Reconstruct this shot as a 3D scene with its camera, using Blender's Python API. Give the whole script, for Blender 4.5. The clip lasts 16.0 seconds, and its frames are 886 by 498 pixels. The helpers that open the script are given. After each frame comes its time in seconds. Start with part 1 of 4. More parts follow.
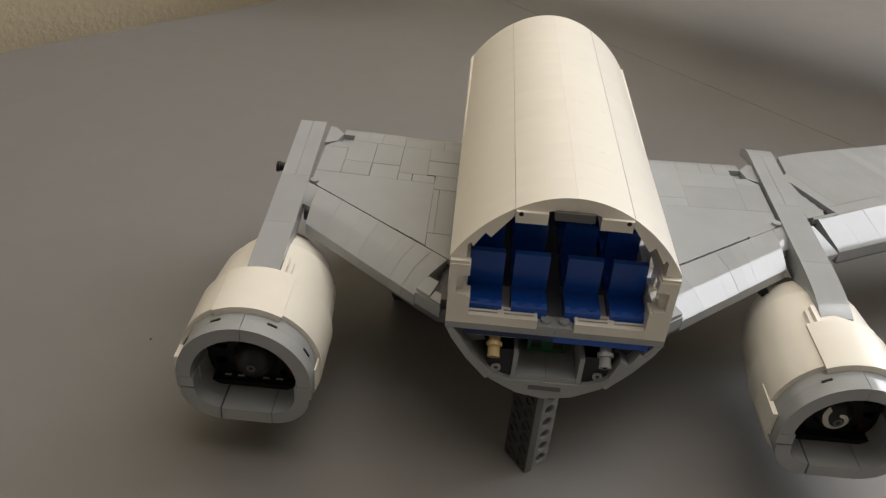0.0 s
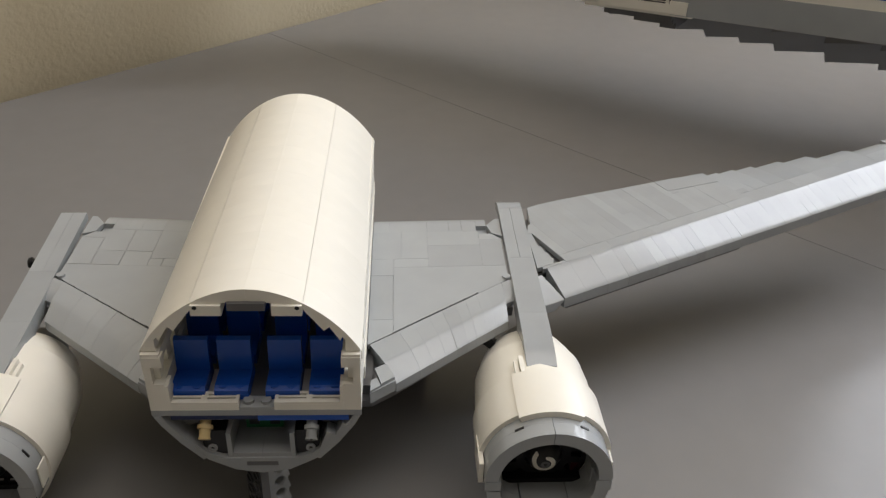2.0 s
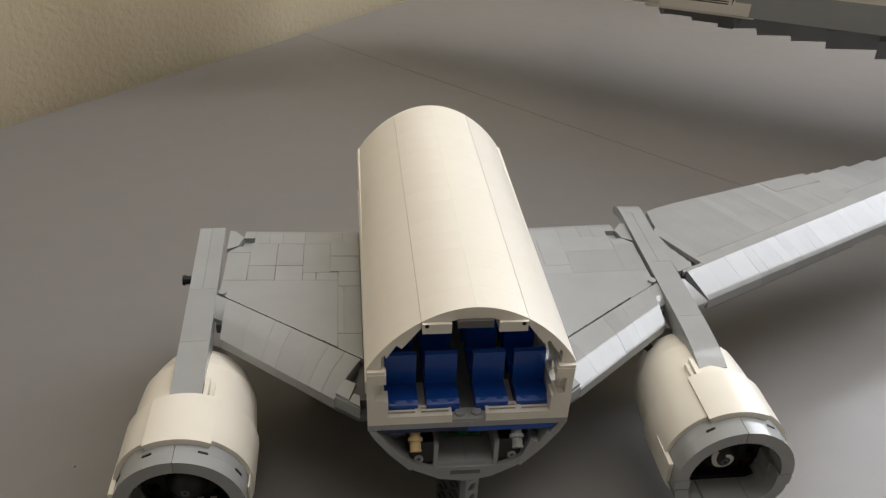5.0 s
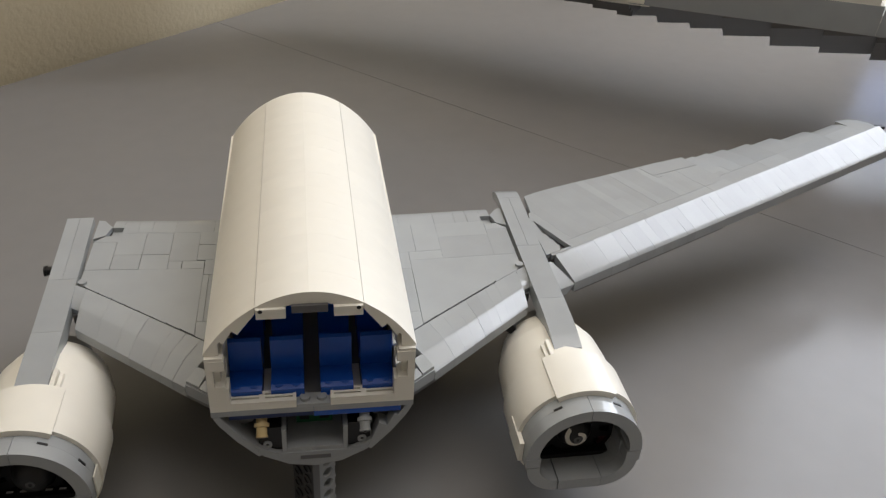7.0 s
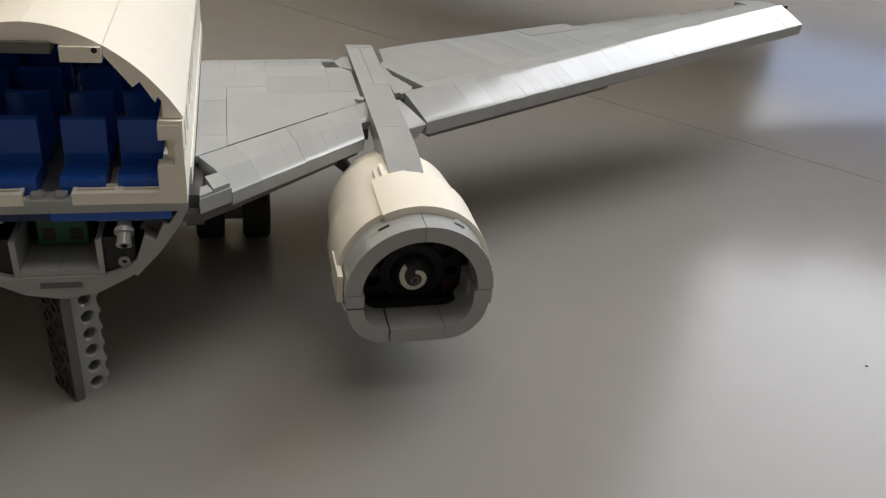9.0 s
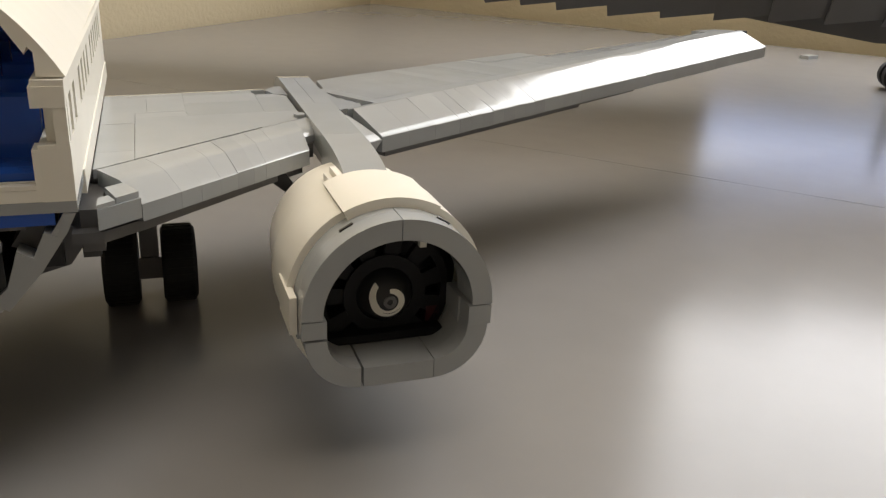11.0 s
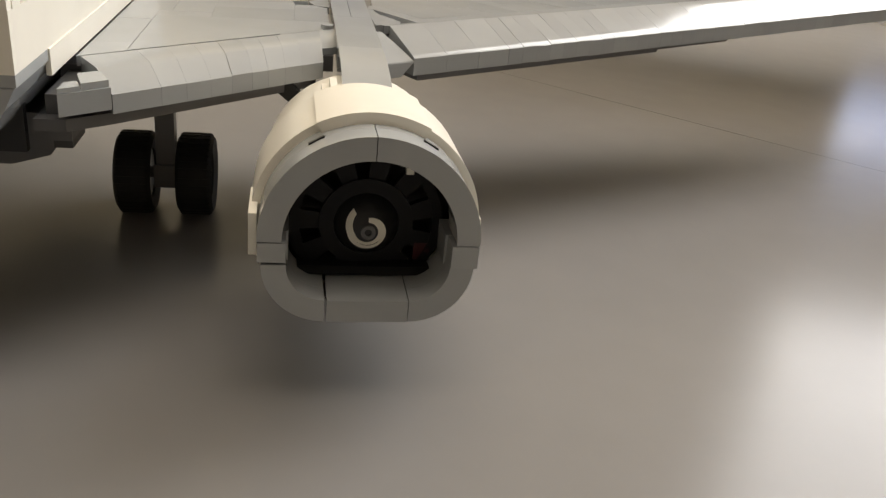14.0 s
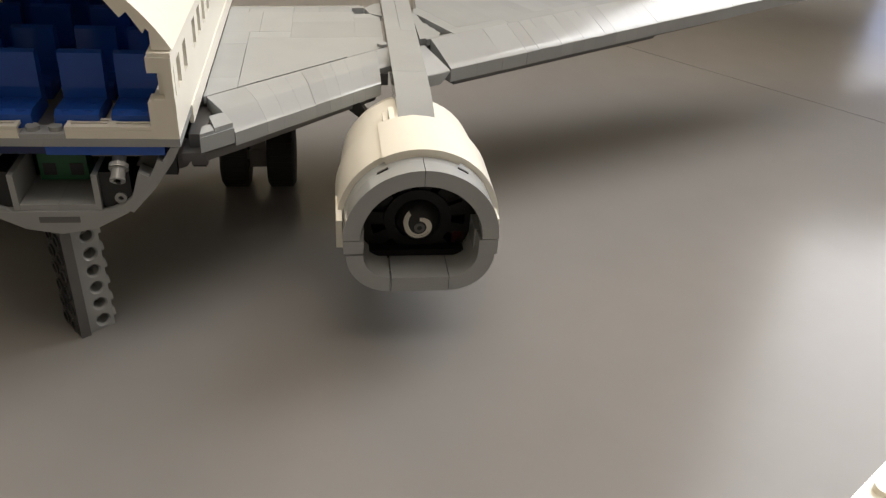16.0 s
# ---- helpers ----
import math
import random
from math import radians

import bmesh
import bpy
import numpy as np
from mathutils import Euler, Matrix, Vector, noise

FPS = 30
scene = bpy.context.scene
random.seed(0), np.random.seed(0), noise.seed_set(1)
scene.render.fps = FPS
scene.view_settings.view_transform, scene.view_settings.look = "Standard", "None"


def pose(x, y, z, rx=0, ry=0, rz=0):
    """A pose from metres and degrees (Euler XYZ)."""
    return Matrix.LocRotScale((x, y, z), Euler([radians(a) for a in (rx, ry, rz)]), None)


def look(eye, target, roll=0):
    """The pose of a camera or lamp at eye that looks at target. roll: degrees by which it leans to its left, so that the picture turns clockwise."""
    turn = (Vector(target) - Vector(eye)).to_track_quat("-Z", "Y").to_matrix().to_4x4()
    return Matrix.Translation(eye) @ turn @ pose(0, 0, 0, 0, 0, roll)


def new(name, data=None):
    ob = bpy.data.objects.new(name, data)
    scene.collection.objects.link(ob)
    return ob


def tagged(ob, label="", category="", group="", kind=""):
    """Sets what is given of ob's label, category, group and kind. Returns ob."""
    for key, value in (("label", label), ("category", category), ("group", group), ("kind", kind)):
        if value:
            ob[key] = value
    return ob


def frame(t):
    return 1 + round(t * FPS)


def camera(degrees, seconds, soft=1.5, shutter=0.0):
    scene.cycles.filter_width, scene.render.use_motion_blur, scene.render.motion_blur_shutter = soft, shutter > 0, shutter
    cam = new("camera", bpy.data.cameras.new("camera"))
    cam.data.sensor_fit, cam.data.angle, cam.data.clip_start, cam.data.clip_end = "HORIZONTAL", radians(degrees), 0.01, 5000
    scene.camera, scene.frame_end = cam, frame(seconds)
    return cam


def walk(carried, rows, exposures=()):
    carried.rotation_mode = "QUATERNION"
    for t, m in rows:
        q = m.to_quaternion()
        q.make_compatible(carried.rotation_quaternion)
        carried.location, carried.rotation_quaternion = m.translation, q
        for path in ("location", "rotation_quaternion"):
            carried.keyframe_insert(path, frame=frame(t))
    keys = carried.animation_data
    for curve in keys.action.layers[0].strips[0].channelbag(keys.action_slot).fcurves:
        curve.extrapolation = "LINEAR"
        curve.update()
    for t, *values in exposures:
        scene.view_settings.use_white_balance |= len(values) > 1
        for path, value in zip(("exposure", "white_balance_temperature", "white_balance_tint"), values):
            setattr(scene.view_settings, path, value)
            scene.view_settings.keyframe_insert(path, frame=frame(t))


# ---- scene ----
cam = camera(55.5, 16.0, soft=1.3)
EXPOSURES = [
    (0, -0.19, 6500, 12), (1, -0.18, 6300, 12), (2, -0.18, 6280, 12), (3.5, -0.18, 6480, 12),
    (7, -0.14, 6180, 12), (8.5, -0.13, 6350, 11), (9, -0.11, 6450, 11), (10.2, 0.07, 6620, 11), (12.5, 0.17, 6980, 12), (14, 0.17, 6980, 12), (14.5, 0.39, 6980, 12), (15, 0.25, 6800, 12), (15.5, 0.45, 6750, 10), (16, 0.17, 6780, 12),
]
PATH = [
    (0, -0.0460, -0.2856, 0.3273, 1.12, -34.53, 4.80),
    (0.5, -0.0013, -0.2874, 0.3265, 3.58, -35.30, 3.32),
    (1, 0.0346, -0.2866, 0.3302, 1.60, -34.86, 2.35),
    (1.5, 0.0608, -0.2888, 0.3505, -1.67, -33.19, 1.76),
    (2, 0.0643, -0.2910, 0.3654, -3.66, -32.27, 2.22),
    (2.5, 0.0384, -0.2900, 0.3836, -1.39, -30.47, 1.00),
    (3, -0.0225, -0.2760, 0.3924, -1.00, -30.58, 1.85),
    (3.5, -0.0605, -0.2744, 0.3631, -5.11, -32.69, 3.50),
    (3.7, -0.0623, -0.2735, 0.3668, -6.58, -32.97, 3.87),
    (5.8, -0.0358, -0.2936, 0.3799, -7.66, -32.97, 2.29),
    (6, -0.0302, -0.2916, 0.3775, -8.50, -33.00, 2.84),
    (6.5, -0.0225, -0.2969, 0.3784, -8.45, -33.33, 2.77),
    (7, 0.0015, -0.2975, 0.3810, -10.70, -33.49, 3.75),
    (7.5, 0.0362, -0.3028, 0.3714, -14.52, -33.09, 4.50),
    (8, 0.0472, -0.3002, 0.3701, -15.40, -33.47, 5.15),
    (8.5, 0.0556, -0.3007, 0.3214, -15.24, -33.27, 5.13),
    (8.7, 0.0610, -0.2971, 0.2933, -15.46, -33.01, 5.82),
    (9, 0.0668, -0.2887, 0.2485, -15.75, -30.90, 6.24),
    (9.5, 0.0761, -0.2717, 0.2241, -16.11, -29.24, 5.03),
    (10, 0.0683, -0.2417, 0.2069, -20.12, -26.73, 3.59),
    (10.2, 0.0636, -0.2357, 0.1970, -21.38, -25.20, 3.83),
    (12.3, 0.0955, -0.2410, 0.1573, -15.83, -19.76, 3.69),
    (12.5, 0.0998, -0.2376, 0.1567, -15.55, -20.69, 4.31),
    (13, 0.1041, -0.2263, 0.1540, -14.09, -22.80, 5.44),
    (13.5, 0.1111, -0.2197, 0.1509, -12.95, -23.96, 5.84),
    (14, 0.1166, -0.2207, 0.1528, -11.28, -24.92, 6.19),
    (14.5, 0.1127, -0.2279, 0.1688, -9.11, -26.95, 5.71),
    (15, 0.0987, -0.2487, 0.2067, -9.22, -31.09, 5.78),
    (15.5, 0.0992, -0.2765, 0.2172, -9.79, -33.56, 4.72),
    (16, 0.1041, -0.2887, 0.2349, -8.74, -33.26, 4.17),
]
walk(cam, [(t, pose(x, y, z, 90 + pitch, 0, yaw) @ pose(0, 0, 0, 0, 0, roll)) for t, x, y, z, yaw, pitch, roll in PATH], EXPOSURES)

# ---- light ----
world = bpy.data.worlds.new("sky")
scene.world = world
world.use_nodes = True
wn = world.node_tree
sky = wn.nodes.new("ShaderNodeTexSky")
sky.sky_type, sky.sun_disc = "NISHITA", False
sky.sun_elevation, sky.sun_rotation = radians(40), radians(200)
wn.links.new(sky.outputs[0], wn.nodes["Background"].inputs[0])
wn.nodes["Background"].inputs[1].default_value = 0.12

MM = 0.001
# plan of the room: table top at height 0
CORNER = Vector((501, 1476))
ALONG_A = Vector((-0.708, -0.706))     # along the wall behind the table, away from the corner
ALONG_B = Vector((0.720, -0.694))     # along the window wall, away from the corner
FLOOR_Z, CEIL_Z = -740, 2250


def window_lamp(name, centre, target, w, h, watts, colour):
    lamp = bpy.data.lights.new(name, "AREA")
    lamp.shape, lamp.size, lamp.size_y, lamp.energy, lamp.color = "RECTANGLE", w, h, watts, colour
    ob = new(name, lamp)
    ob.matrix_world = look(centre, target)
    return ob


WIN_B0, WIN_B1, WIN_Z0, WIN_Z1 = 682, 1500, 146, 2100
inward = Vector((-0.694, -0.720, 0))


def pane_light(name, z0, z1, watts, colour):
    c = (CORNER + ALONG_B * (WIN_B0 + WIN_B1) / 2) * MM
    mid = Vector((c.x, c.y, (z0 + z1) / 2 * MM)) - inward * 0.03
    return window_lamp(name, mid, mid + inward, (WIN_B1 - WIN_B0) * MM, (z1 - z0) * MM, watts, colour)


pane_light("window_light", 300, WIN_Z1, 38, (0.94, 0.965, 1.0))
pane_light("window_light", WIN_Z0, 230, 0.75, (0.50, 0.63, 1.0))


# ceiling light over the near side of the table
CEILING_LIGHT = (420, 200, 2240)
lamp = window_lamp("ceiling_lamp", Vector(CEILING_LIGHT) * MM - Vector((0, 0, 0.05)), Vector((420, 201, 0)) * MM, 2.0, 1.8, 25, (1.0, 0.90, 0.79))

# ---- materials ----
def nodes_of(name):
    m = bpy.data.materials.new(name)
    m.use_nodes = True
    nt = m.node_tree
    return m, nt, nt.nodes["Principled BSDF"]


def plastic(name, rgb, rough=0.3, vary=0.05, dirt=0.06, spec=0.5):
    """Moulded plastic: slight tone change from piece to piece, faint grime, fine scratches in the gloss."""
    m, nt, bsdf = nodes_of(name)
    N, L = nt.nodes.new, nt.links.new
    info, tex = N("ShaderNodeObjectInfo"), N("ShaderNodeTexCoord")
    n1, n2 = N("ShaderNodeTexNoise"), N("ShaderNodeTexNoise")
    n1.inputs["Scale"].default_value, n1.inputs["Detail"].default_value = 45, 4
    n2.inputs["Scale"].default_value, n2.inputs["Detail"].default_value = 900, 3
    L(tex.outputs["Object"], n1.inputs["Vector"]), L(tex.outputs["Object"], n2.inputs["Vector"])
    vr = N("ShaderNodeMapRange")
    vr.inputs["To Min"].default_value, vr.inputs["To Max"].default_value = 1 - vary, 1 + vary
    L(info.outputs["Random"], vr.inputs["Value"])
    dr = N("ShaderNodeMapRange")
    dr.inputs["From Min"].default_value, dr.inputs["From Max"].default_value = 0.3, 0.7
    dr.inputs["To Min"].default_value, dr.inputs["To Max"].default_value = 1 - dirt, 1.0
    L(n1.outputs["Fac"], dr.inputs["Value"])
    mul = N("ShaderNodeMath")
    mul.operation = "MULTIPLY"
    L(vr.outputs[0], mul.inputs[0]), L(dr.outputs[0], mul.inputs[1])
    mix = N("ShaderNodeMix")
    mix.data_type, mix.blend_type = "RGBA", "MULTIPLY"
    mix.inputs["Factor"].default_value = 1.0
    mix.inputs["A"].default_value = (*rgb, 1)
    L(mul.outputs[0], mix.inputs["B"])
    L(mix.outputs["Result"], bsdf.inputs["Base Color"])
    rr = N("ShaderNodeMapRange")
    rr.inputs["To Min"].default_value, rr.inputs["To Max"].default_value = rough - 0.02, rough + 0.05
    L(n2.outputs["Fac"], rr.inputs["Value"])
    L(rr.outputs[0], bsdf.inputs["Roughness"])
    bump = N("ShaderNodeBump")
    bump.inputs["Strength"].default_value, bump.inputs["Distance"].default_value = 0.05, 0.0004
    L(n1.outputs["Fac"], bump.inputs["Height"])
    L(bump.outputs[0], bsdf.inputs["Normal"])
    bsdf.inputs["Specular IOR Level"].default_value = spec
    return m


def surface(name, rgb, rgb2, scale, rough, bump_scale=0.0, bump_dist=0.0, spec=0.5, detail=6, bump_detail=3.0, fine=0, even=False):
    """Large surface: two tones in cloudy noise plus fine relief."""
    m, nt, bsdf = nodes_of(name)
    N, L = nt.nodes.new, nt.links.new
    tex = N("ShaderNodeTexCoord")
    n1 = N("ShaderNodeTexNoise")
    n1.inputs["Scale"].default_value, n1.inputs["Detail"].default_value = scale, detail
    L(tex.outputs["Object"], n1.inputs["Vector"])
    n3 = N("ShaderNodeTexNoise")
    n3.inputs["Scale"].default_value, n3.inputs["Detail"].default_value = fine or scale * 140, 2
    L(tex.outputs["Object"], n3.inputs["Vector"])
    add = N("ShaderNodeMix")
    add.inputs["Factor"].default_value = 0.35
    L(n1.outputs["Fac"], add.inputs["A"]), L(n3.outputs["Fac"], add.inputs["B"])
    ramp = N("ShaderNodeMix")
    ramp.data_type = "RGBA"
    ramp.inputs["A"].default_value, ramp.inputs["B"].default_value = (*rgb, 1), (*rgb2, 1)
    L(add.outputs["Result"], ramp.inputs["Factor"])
    L(ramp.outputs["Result"], bsdf.inputs["Base Color"])
    bsdf.inputs["Roughness"].default_value = rough
    if not even:
        rr = N("ShaderNodeMapRange")
        rr.inputs["To Min"].default_value, rr.inputs["To Max"].default_value = rough - 0.05, rough + 0.08
        L(n1.outputs["Fac"], rr.inputs["Value"]), L(rr.outputs[0], bsdf.inputs["Roughness"])
    bsdf.inputs["Specular IOR Level"].default_value = spec
    if bump_scale:
        n2 = N("ShaderNodeTexNoise")
        n2.inputs["Scale"].default_value, n2.inputs["Detail"].default_value = bump_scale, bump_detail
        L(tex.outputs["Object"], n2.inputs["Vector"])
        b = N("ShaderNodeBump")
        b.inputs["Strength"].default_value, b.inputs["Distance"].default_value = 1.0, bump_dist
        L(n2.outputs["Fac"], b.inputs["Height"]), L(b.outputs[0], bsdf.inputs["Normal"])
    return m


GREY = plastic("light_grey_plastic", (0.36, 0.38, 0.39), 0.12)
DARK = plastic("dark_grey_plastic", (0.125, 0.125, 0.128), 0.32)
WHITE = plastic("white_plastic", (0.86, 0.835, 0.75), 0.28, 0.012, 0.04)
BLUE = plastic("blue_plastic", (0.012, 0.085, 0.45), 0.22)
SLATE = plastic("slate_grey_plastic", (0.20, 0.195, 0.195), 0.3)
PALE = plastic("pale_grey_plastic", (0.5, 0.49, 0.47), 0.35, 0.03)
NIGHT = plastic("night_blue_plastic", (0.005, 0.008, 0.02), 0.2)
COAL = plastic("charcoal_plastic", (0.045, 0.045, 0.047), 0.3)
NAVY = plastic("dark_blue_plastic", (0.006, 0.02, 0.10), 0.32)
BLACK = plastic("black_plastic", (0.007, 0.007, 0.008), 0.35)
FANBLACK = plastic("matt_black_plastic", (0.008, 0.008, 0.009), 0.5, spec=0.25)
SPINNER = plastic("smoke_grey_plastic", (0.014, 0.014, 0.015), 0.35)
RUBBER = plastic("black_rubber", (0.012, 0.012, 0.012), 0.7)
TAN = plastic("tan_plastic", (0.62, 0.48, 0.24), 0.35)
GREEN = plastic("green_plastic", (0.006, 0.09, 0.03), 0.35)
RED = plastic("red_plastic", (0.045, 0.001, 0.004), 0.3)
TABLE = surface("grey_laminate", (0.186, 0.182, 0.177), (0.236, 0.231, 0.225), 1.5, 0.215, fine=45, even=True, spec=0.2)
WALLPAINT = surface("cream_wall_paint", (0.49, 0.42, 0.285), (0.55, 0.475, 0.325), 3, 0.7, 150, 0.0011)
CEILPAINT = surface("white_ceiling_paint", (0.78, 0.76, 0.70), (0.82, 0.80, 0.75), 3, 0.8, 120, 0.001)
FARPAINT = surface("brown_wall_paint", (0.50, 0.44, 0.36), (0.55, 0.49, 0.40), 3, 0.7, 150, 0.001)
CARPET = surface("grey_carpet", (0.10, 0.09, 0.08), (0.16, 0.15, 0.13), 40, 0.95, 900, 0.002)
FRAME = surface("white_frame_paint", (0.75, 0.75, 0.73), (0.8, 0.8, 0.78), 8, 0.4)
STEEL = surface("grey_steel", (0.2, 0.2, 0.2), (0.25, 0.25, 0.25), 20, 0.4)
GLASS, _, glass_shader = nodes_of("window_glass")
glass_shader.inputs["Transmission Weight"].default_value, glass_shader.inputs["Roughness"].default_value, glass_shader.inputs["IOR"].default_value = 1.0, 0.0, 1.45


# ---- mesh helpers (millimetres) ----
def mesh_object(name, bm, material, parent=None, label=""):
    me = bpy.data.meshes.new(name)
    bmesh.ops.recalc_face_normals(bm, faces=bm.faces)
    bm.to_mesh(me)
    bm.free()
    me.transform(Matrix.Scale(MM, 4))
    me.materials.append(material)
    ob = new(name, me)
    ob.parent = parent
    if label:
        ob["label"] = label
    return ob


def part(name, bm, material, parent, label=""):
    return mesh_object(name, bm, material, parent, label)


def thing(name, label, category, group="", kind="", at=(0, 0, 0)):
    ob = new(name)
    ob.location = Vector(at) * MM
    ob.empty_display_size = 0.02
    return tagged(ob, label, category, group, kind)


def smooth(ob, angle=35):
    ob.data.set_sharp_from_angle(angle=radians(angle))
    for p in ob.data.polygons:
        p.use_smooth = True
    return ob


def chamfer(bm, w):
    if w:
        bmesh.ops.bevel(bm, geom=[e for e in bm.edges if e.is_manifold and e.calc_face_angle(0) > radians(40)], offset=w, segments=1, affect="EDGES", profile=0.5)
    return bm


def add_prism(bm, pts, a, b, to3):
    """A polygon in (u, v) extruded from a to b; to3(u, v, w) gives the place."""
    lo = [bm.verts.new(to3(u, v, a)) for u, v in pts]
    hi = [bm.verts.new(to3(u, v, b)) for u, v in pts]
    n = len(pts)
    bm.faces.new(lo[::-1]), bm.faces.new(hi)
    for i in range(n):
        bm.faces.new((lo[i], lo[(i + 1) % n], hi[(i + 1) % n], hi[i]))
    return bm


def along_y(u, v, w):
    return (u, w, v)


def along_z(u, v, w):
    return (u, v, w)


def along_x(u, v, w):
    return (w, u, v)


def prism(pts, a, b, to3=along_y, bevel=0.0):
    return chamfer(add_prism(bmesh.new(), pts, a, b, to3), bevel)


def add_box(bm, x0, x1, y0, y1, z0, z1):
    return add_prism(bm, [(x0, y0), (x1, y0), (x1, y1), (x0, y1)], z0, z1, along_z)


def box(x0, x1, y0, y1, z0, z1, bevel=0.15):
    return chamfer(add_box(bmesh.new(), x0, x1, y0, y1, z0, z1), bevel)


def add_cyl(bm, c, r, h, axis="z", n=16, r2=None):
    r2 = r if r2 is None else r2
    f = {"z": lambda a, rr, w: (c[0] + rr * math.cos(a), c[1] + rr * math.sin(a), c[2] + w),
         "y": lambda a, rr, w: (c[0] + rr * math.cos(a), c[1] + w, c[2] + rr * math.sin(a)),
         "x": lambda a, rr, w: (c[0] + w, c[1] + rr * math.cos(a), c[2] + rr * math.sin(a))}[axis]
    lo = [bm.verts.new(f(2 * math.pi * i / n, r, 0)) for i in range(n)]
    hi = [bm.verts.new(f(2 * math.pi * i / n, r2, h)) for i in range(n)]
    bm.faces.new(lo[::-1]), bm.faces.new(hi)
    for i in range(n):
        bm.faces.new((lo[i], lo[(i + 1) % n], hi[(i + 1) % n], hi[i]))
    return bm


def add_tube(bm, c, ro, ri, h, axis="z", n=20):
    f = {"z": lambda a, rr, w: (c[0] + rr * math.cos(a), c[1] + rr * math.sin(a), c[2] + w),
         "y": lambda a, rr, w: (c[0] + rr * math.cos(a), c[1] + w, c[2] + rr * math.sin(a)),
         "x": lambda a, rr, w: (c[0] + w, c[1] + rr * math.cos(a), c[2] + rr * math.sin(a))}[axis]
    rings = [[bm.verts.new(f(2 * math.pi * i / n, r, w)) for i in range(n)] for r, w in ((ro, 0), (ro, h), (ri, h), (ri, 0))]
    for k in range(4):
        A, B = rings[k], rings[(k + 1) % 4]
        for i in range(n):
            bm.faces.new((A[i], A[(i + 1) % n], B[(i + 1) % n], B[i]))
    return bm


def clip_poly(pts, ring):
    """The part of the polygon pts that lies inside the convex, counter-clockwise ring."""
    out = list(pts)
    for i in range(len(ring)):
        a, b = ring[i], ring[(i + 1) % len(ring)]
        def side(p):
            return (b[0] - a[0]) * (p[1] - a[1]) - (b[1] - a[1]) * (p[0] - a[0])
        got = []
        for j in range(len(out)):
            p, q = out[j], out[(j + 1) % len(out)]
            sp, sq = side(p), side(q)
            if sp >= 0:
                got.append(p)
            if sp * sq < 0:
                k = sp / (sp - sq)
                got.append((p[0] + k * (q[0] - p[0]), p[1] + k * (q[1] - p[1])))
        out = got
        if len(out) < 3:
            return []
    return out


def area(pts):
    return 0.5 * abs(sum(pts[i][0] * pts[(i + 1) % len(pts)][1] - pts[(i + 1) % len(pts)][0] * pts[i][1] for i in range(len(pts))))


def inset_poly(pts, d):
    c = (sum(p[0] for p in pts) / len(pts), sum(p[1] for p in pts) / len(pts))
    out = []
    for p in pts:
        v = Vector((p[0] - c[0], p[1] - c[1]))
        k = max(0.0, 1 - d * 1.3 / max(v.length, 0.1))
        out.append((c[0] + v.x * k, c[1] + v.y * k))
    return out


# ---- room ----
def quad_wall(name, a, b, thick, z0, z1, holes=(), material=WALLPAINT):
    """A wall from a to b (plan), its thickness to the right of that way, with openings (s0, s1, z0, z1)."""
    d = (b - a).normalized()
    n = Vector((d.y, -d.x))
    length = (b - a).length
    cuts_s = sorted({0, length, *[h[0] for h in holes], *[h[1] for h in holes]})
    cuts_z = sorted({z0, z1, *[h[2] for h in holes], *[h[3] for h in holes]})
    bm = bmesh.new()
    def place(u, v, w):
        p = a + d * u + n * w
        return (p.x, p.y, v)
    for s0, s1 in zip(cuts_s, cuts_s[1:]):
        for lo, hi in zip(cuts_z, cuts_z[1:]):
            if any(h[0] <= s0 and s1 <= h[1] and h[2] <= lo and hi <= h[3] for h in holes):
                continue
            add_prism(bm, [(s0, lo), (s1, lo), (s1, hi), (s0, hi)], 0, thick, place)
    bmesh.ops.remove_doubles(bm, verts=bm.verts, dist=0.01)
    return tagged(mesh_object(name, bm, material), kind="structure")


K = CORNER
A_END = K + ALONG_A * 4200
B_END = K + ALONG_B * 3800
FAR = A_END + ALONG_B * 3800
tagged(quad_wall("wall_north", A_END, K, -120, FLOOR_Z, CEIL_Z), "cream orange-peel painted wall behind the table", "wall")
tagged(quad_wall("wall_east", K, B_END, -120, FLOOR_Z, CEIL_Z, [(WIN_B0, WIN_B1, WIN_Z0, WIN_Z1)]), "cream painted wall with the window", "wall")
tagged(quad_wall("wall_south", B_END, FAR, -120, FLOOR_Z, CEIL_Z, (), FARPAINT), "plain light brown painted wall", "wall")
tagged(quad_wall("wall_west", FAR, A_END, -120, FLOOR_Z, CEIL_Z, (), FARPAINT), "plain light brown painted wall", "wall")
ring = [tuple(p) for p in (A_END, FAR, B_END, K)]
tagged(mesh_object("floor", prism(ring, FLOOR_Z - 60, FLOOR_Z, along_z), CARPET), "grey carpet floor of the room", "floor", kind="structure")
tagged(mesh_object("ceiling", prism(ring, CEIL_Z, CEIL_Z + 60, along_z), CEILPAINT), "white painted ceiling", "ceiling", kind="structure")

fixture = thing("ceiling_light", "white flat ceiling light panel", "ceiling light", at=(CEILING_LIGHT[0], CEILING_LIGHT[1], CEIL_Z))
bm = bmesh.new()
for x0, x1, y0, y1 in ((-1040, 1040, -940, -910), (-1040, 1040, 910, 940), (-1040, -1010, -910, 910), (1010, 1040, -910, 910)):
    add_box(bm, x0, x1, y0, y1, -45, 0)
part("frame", bm, FRAME, fixture)
part("backing", box(-1010, 1010, -910, 910, -8, -1, 0), FRAME, fixture)

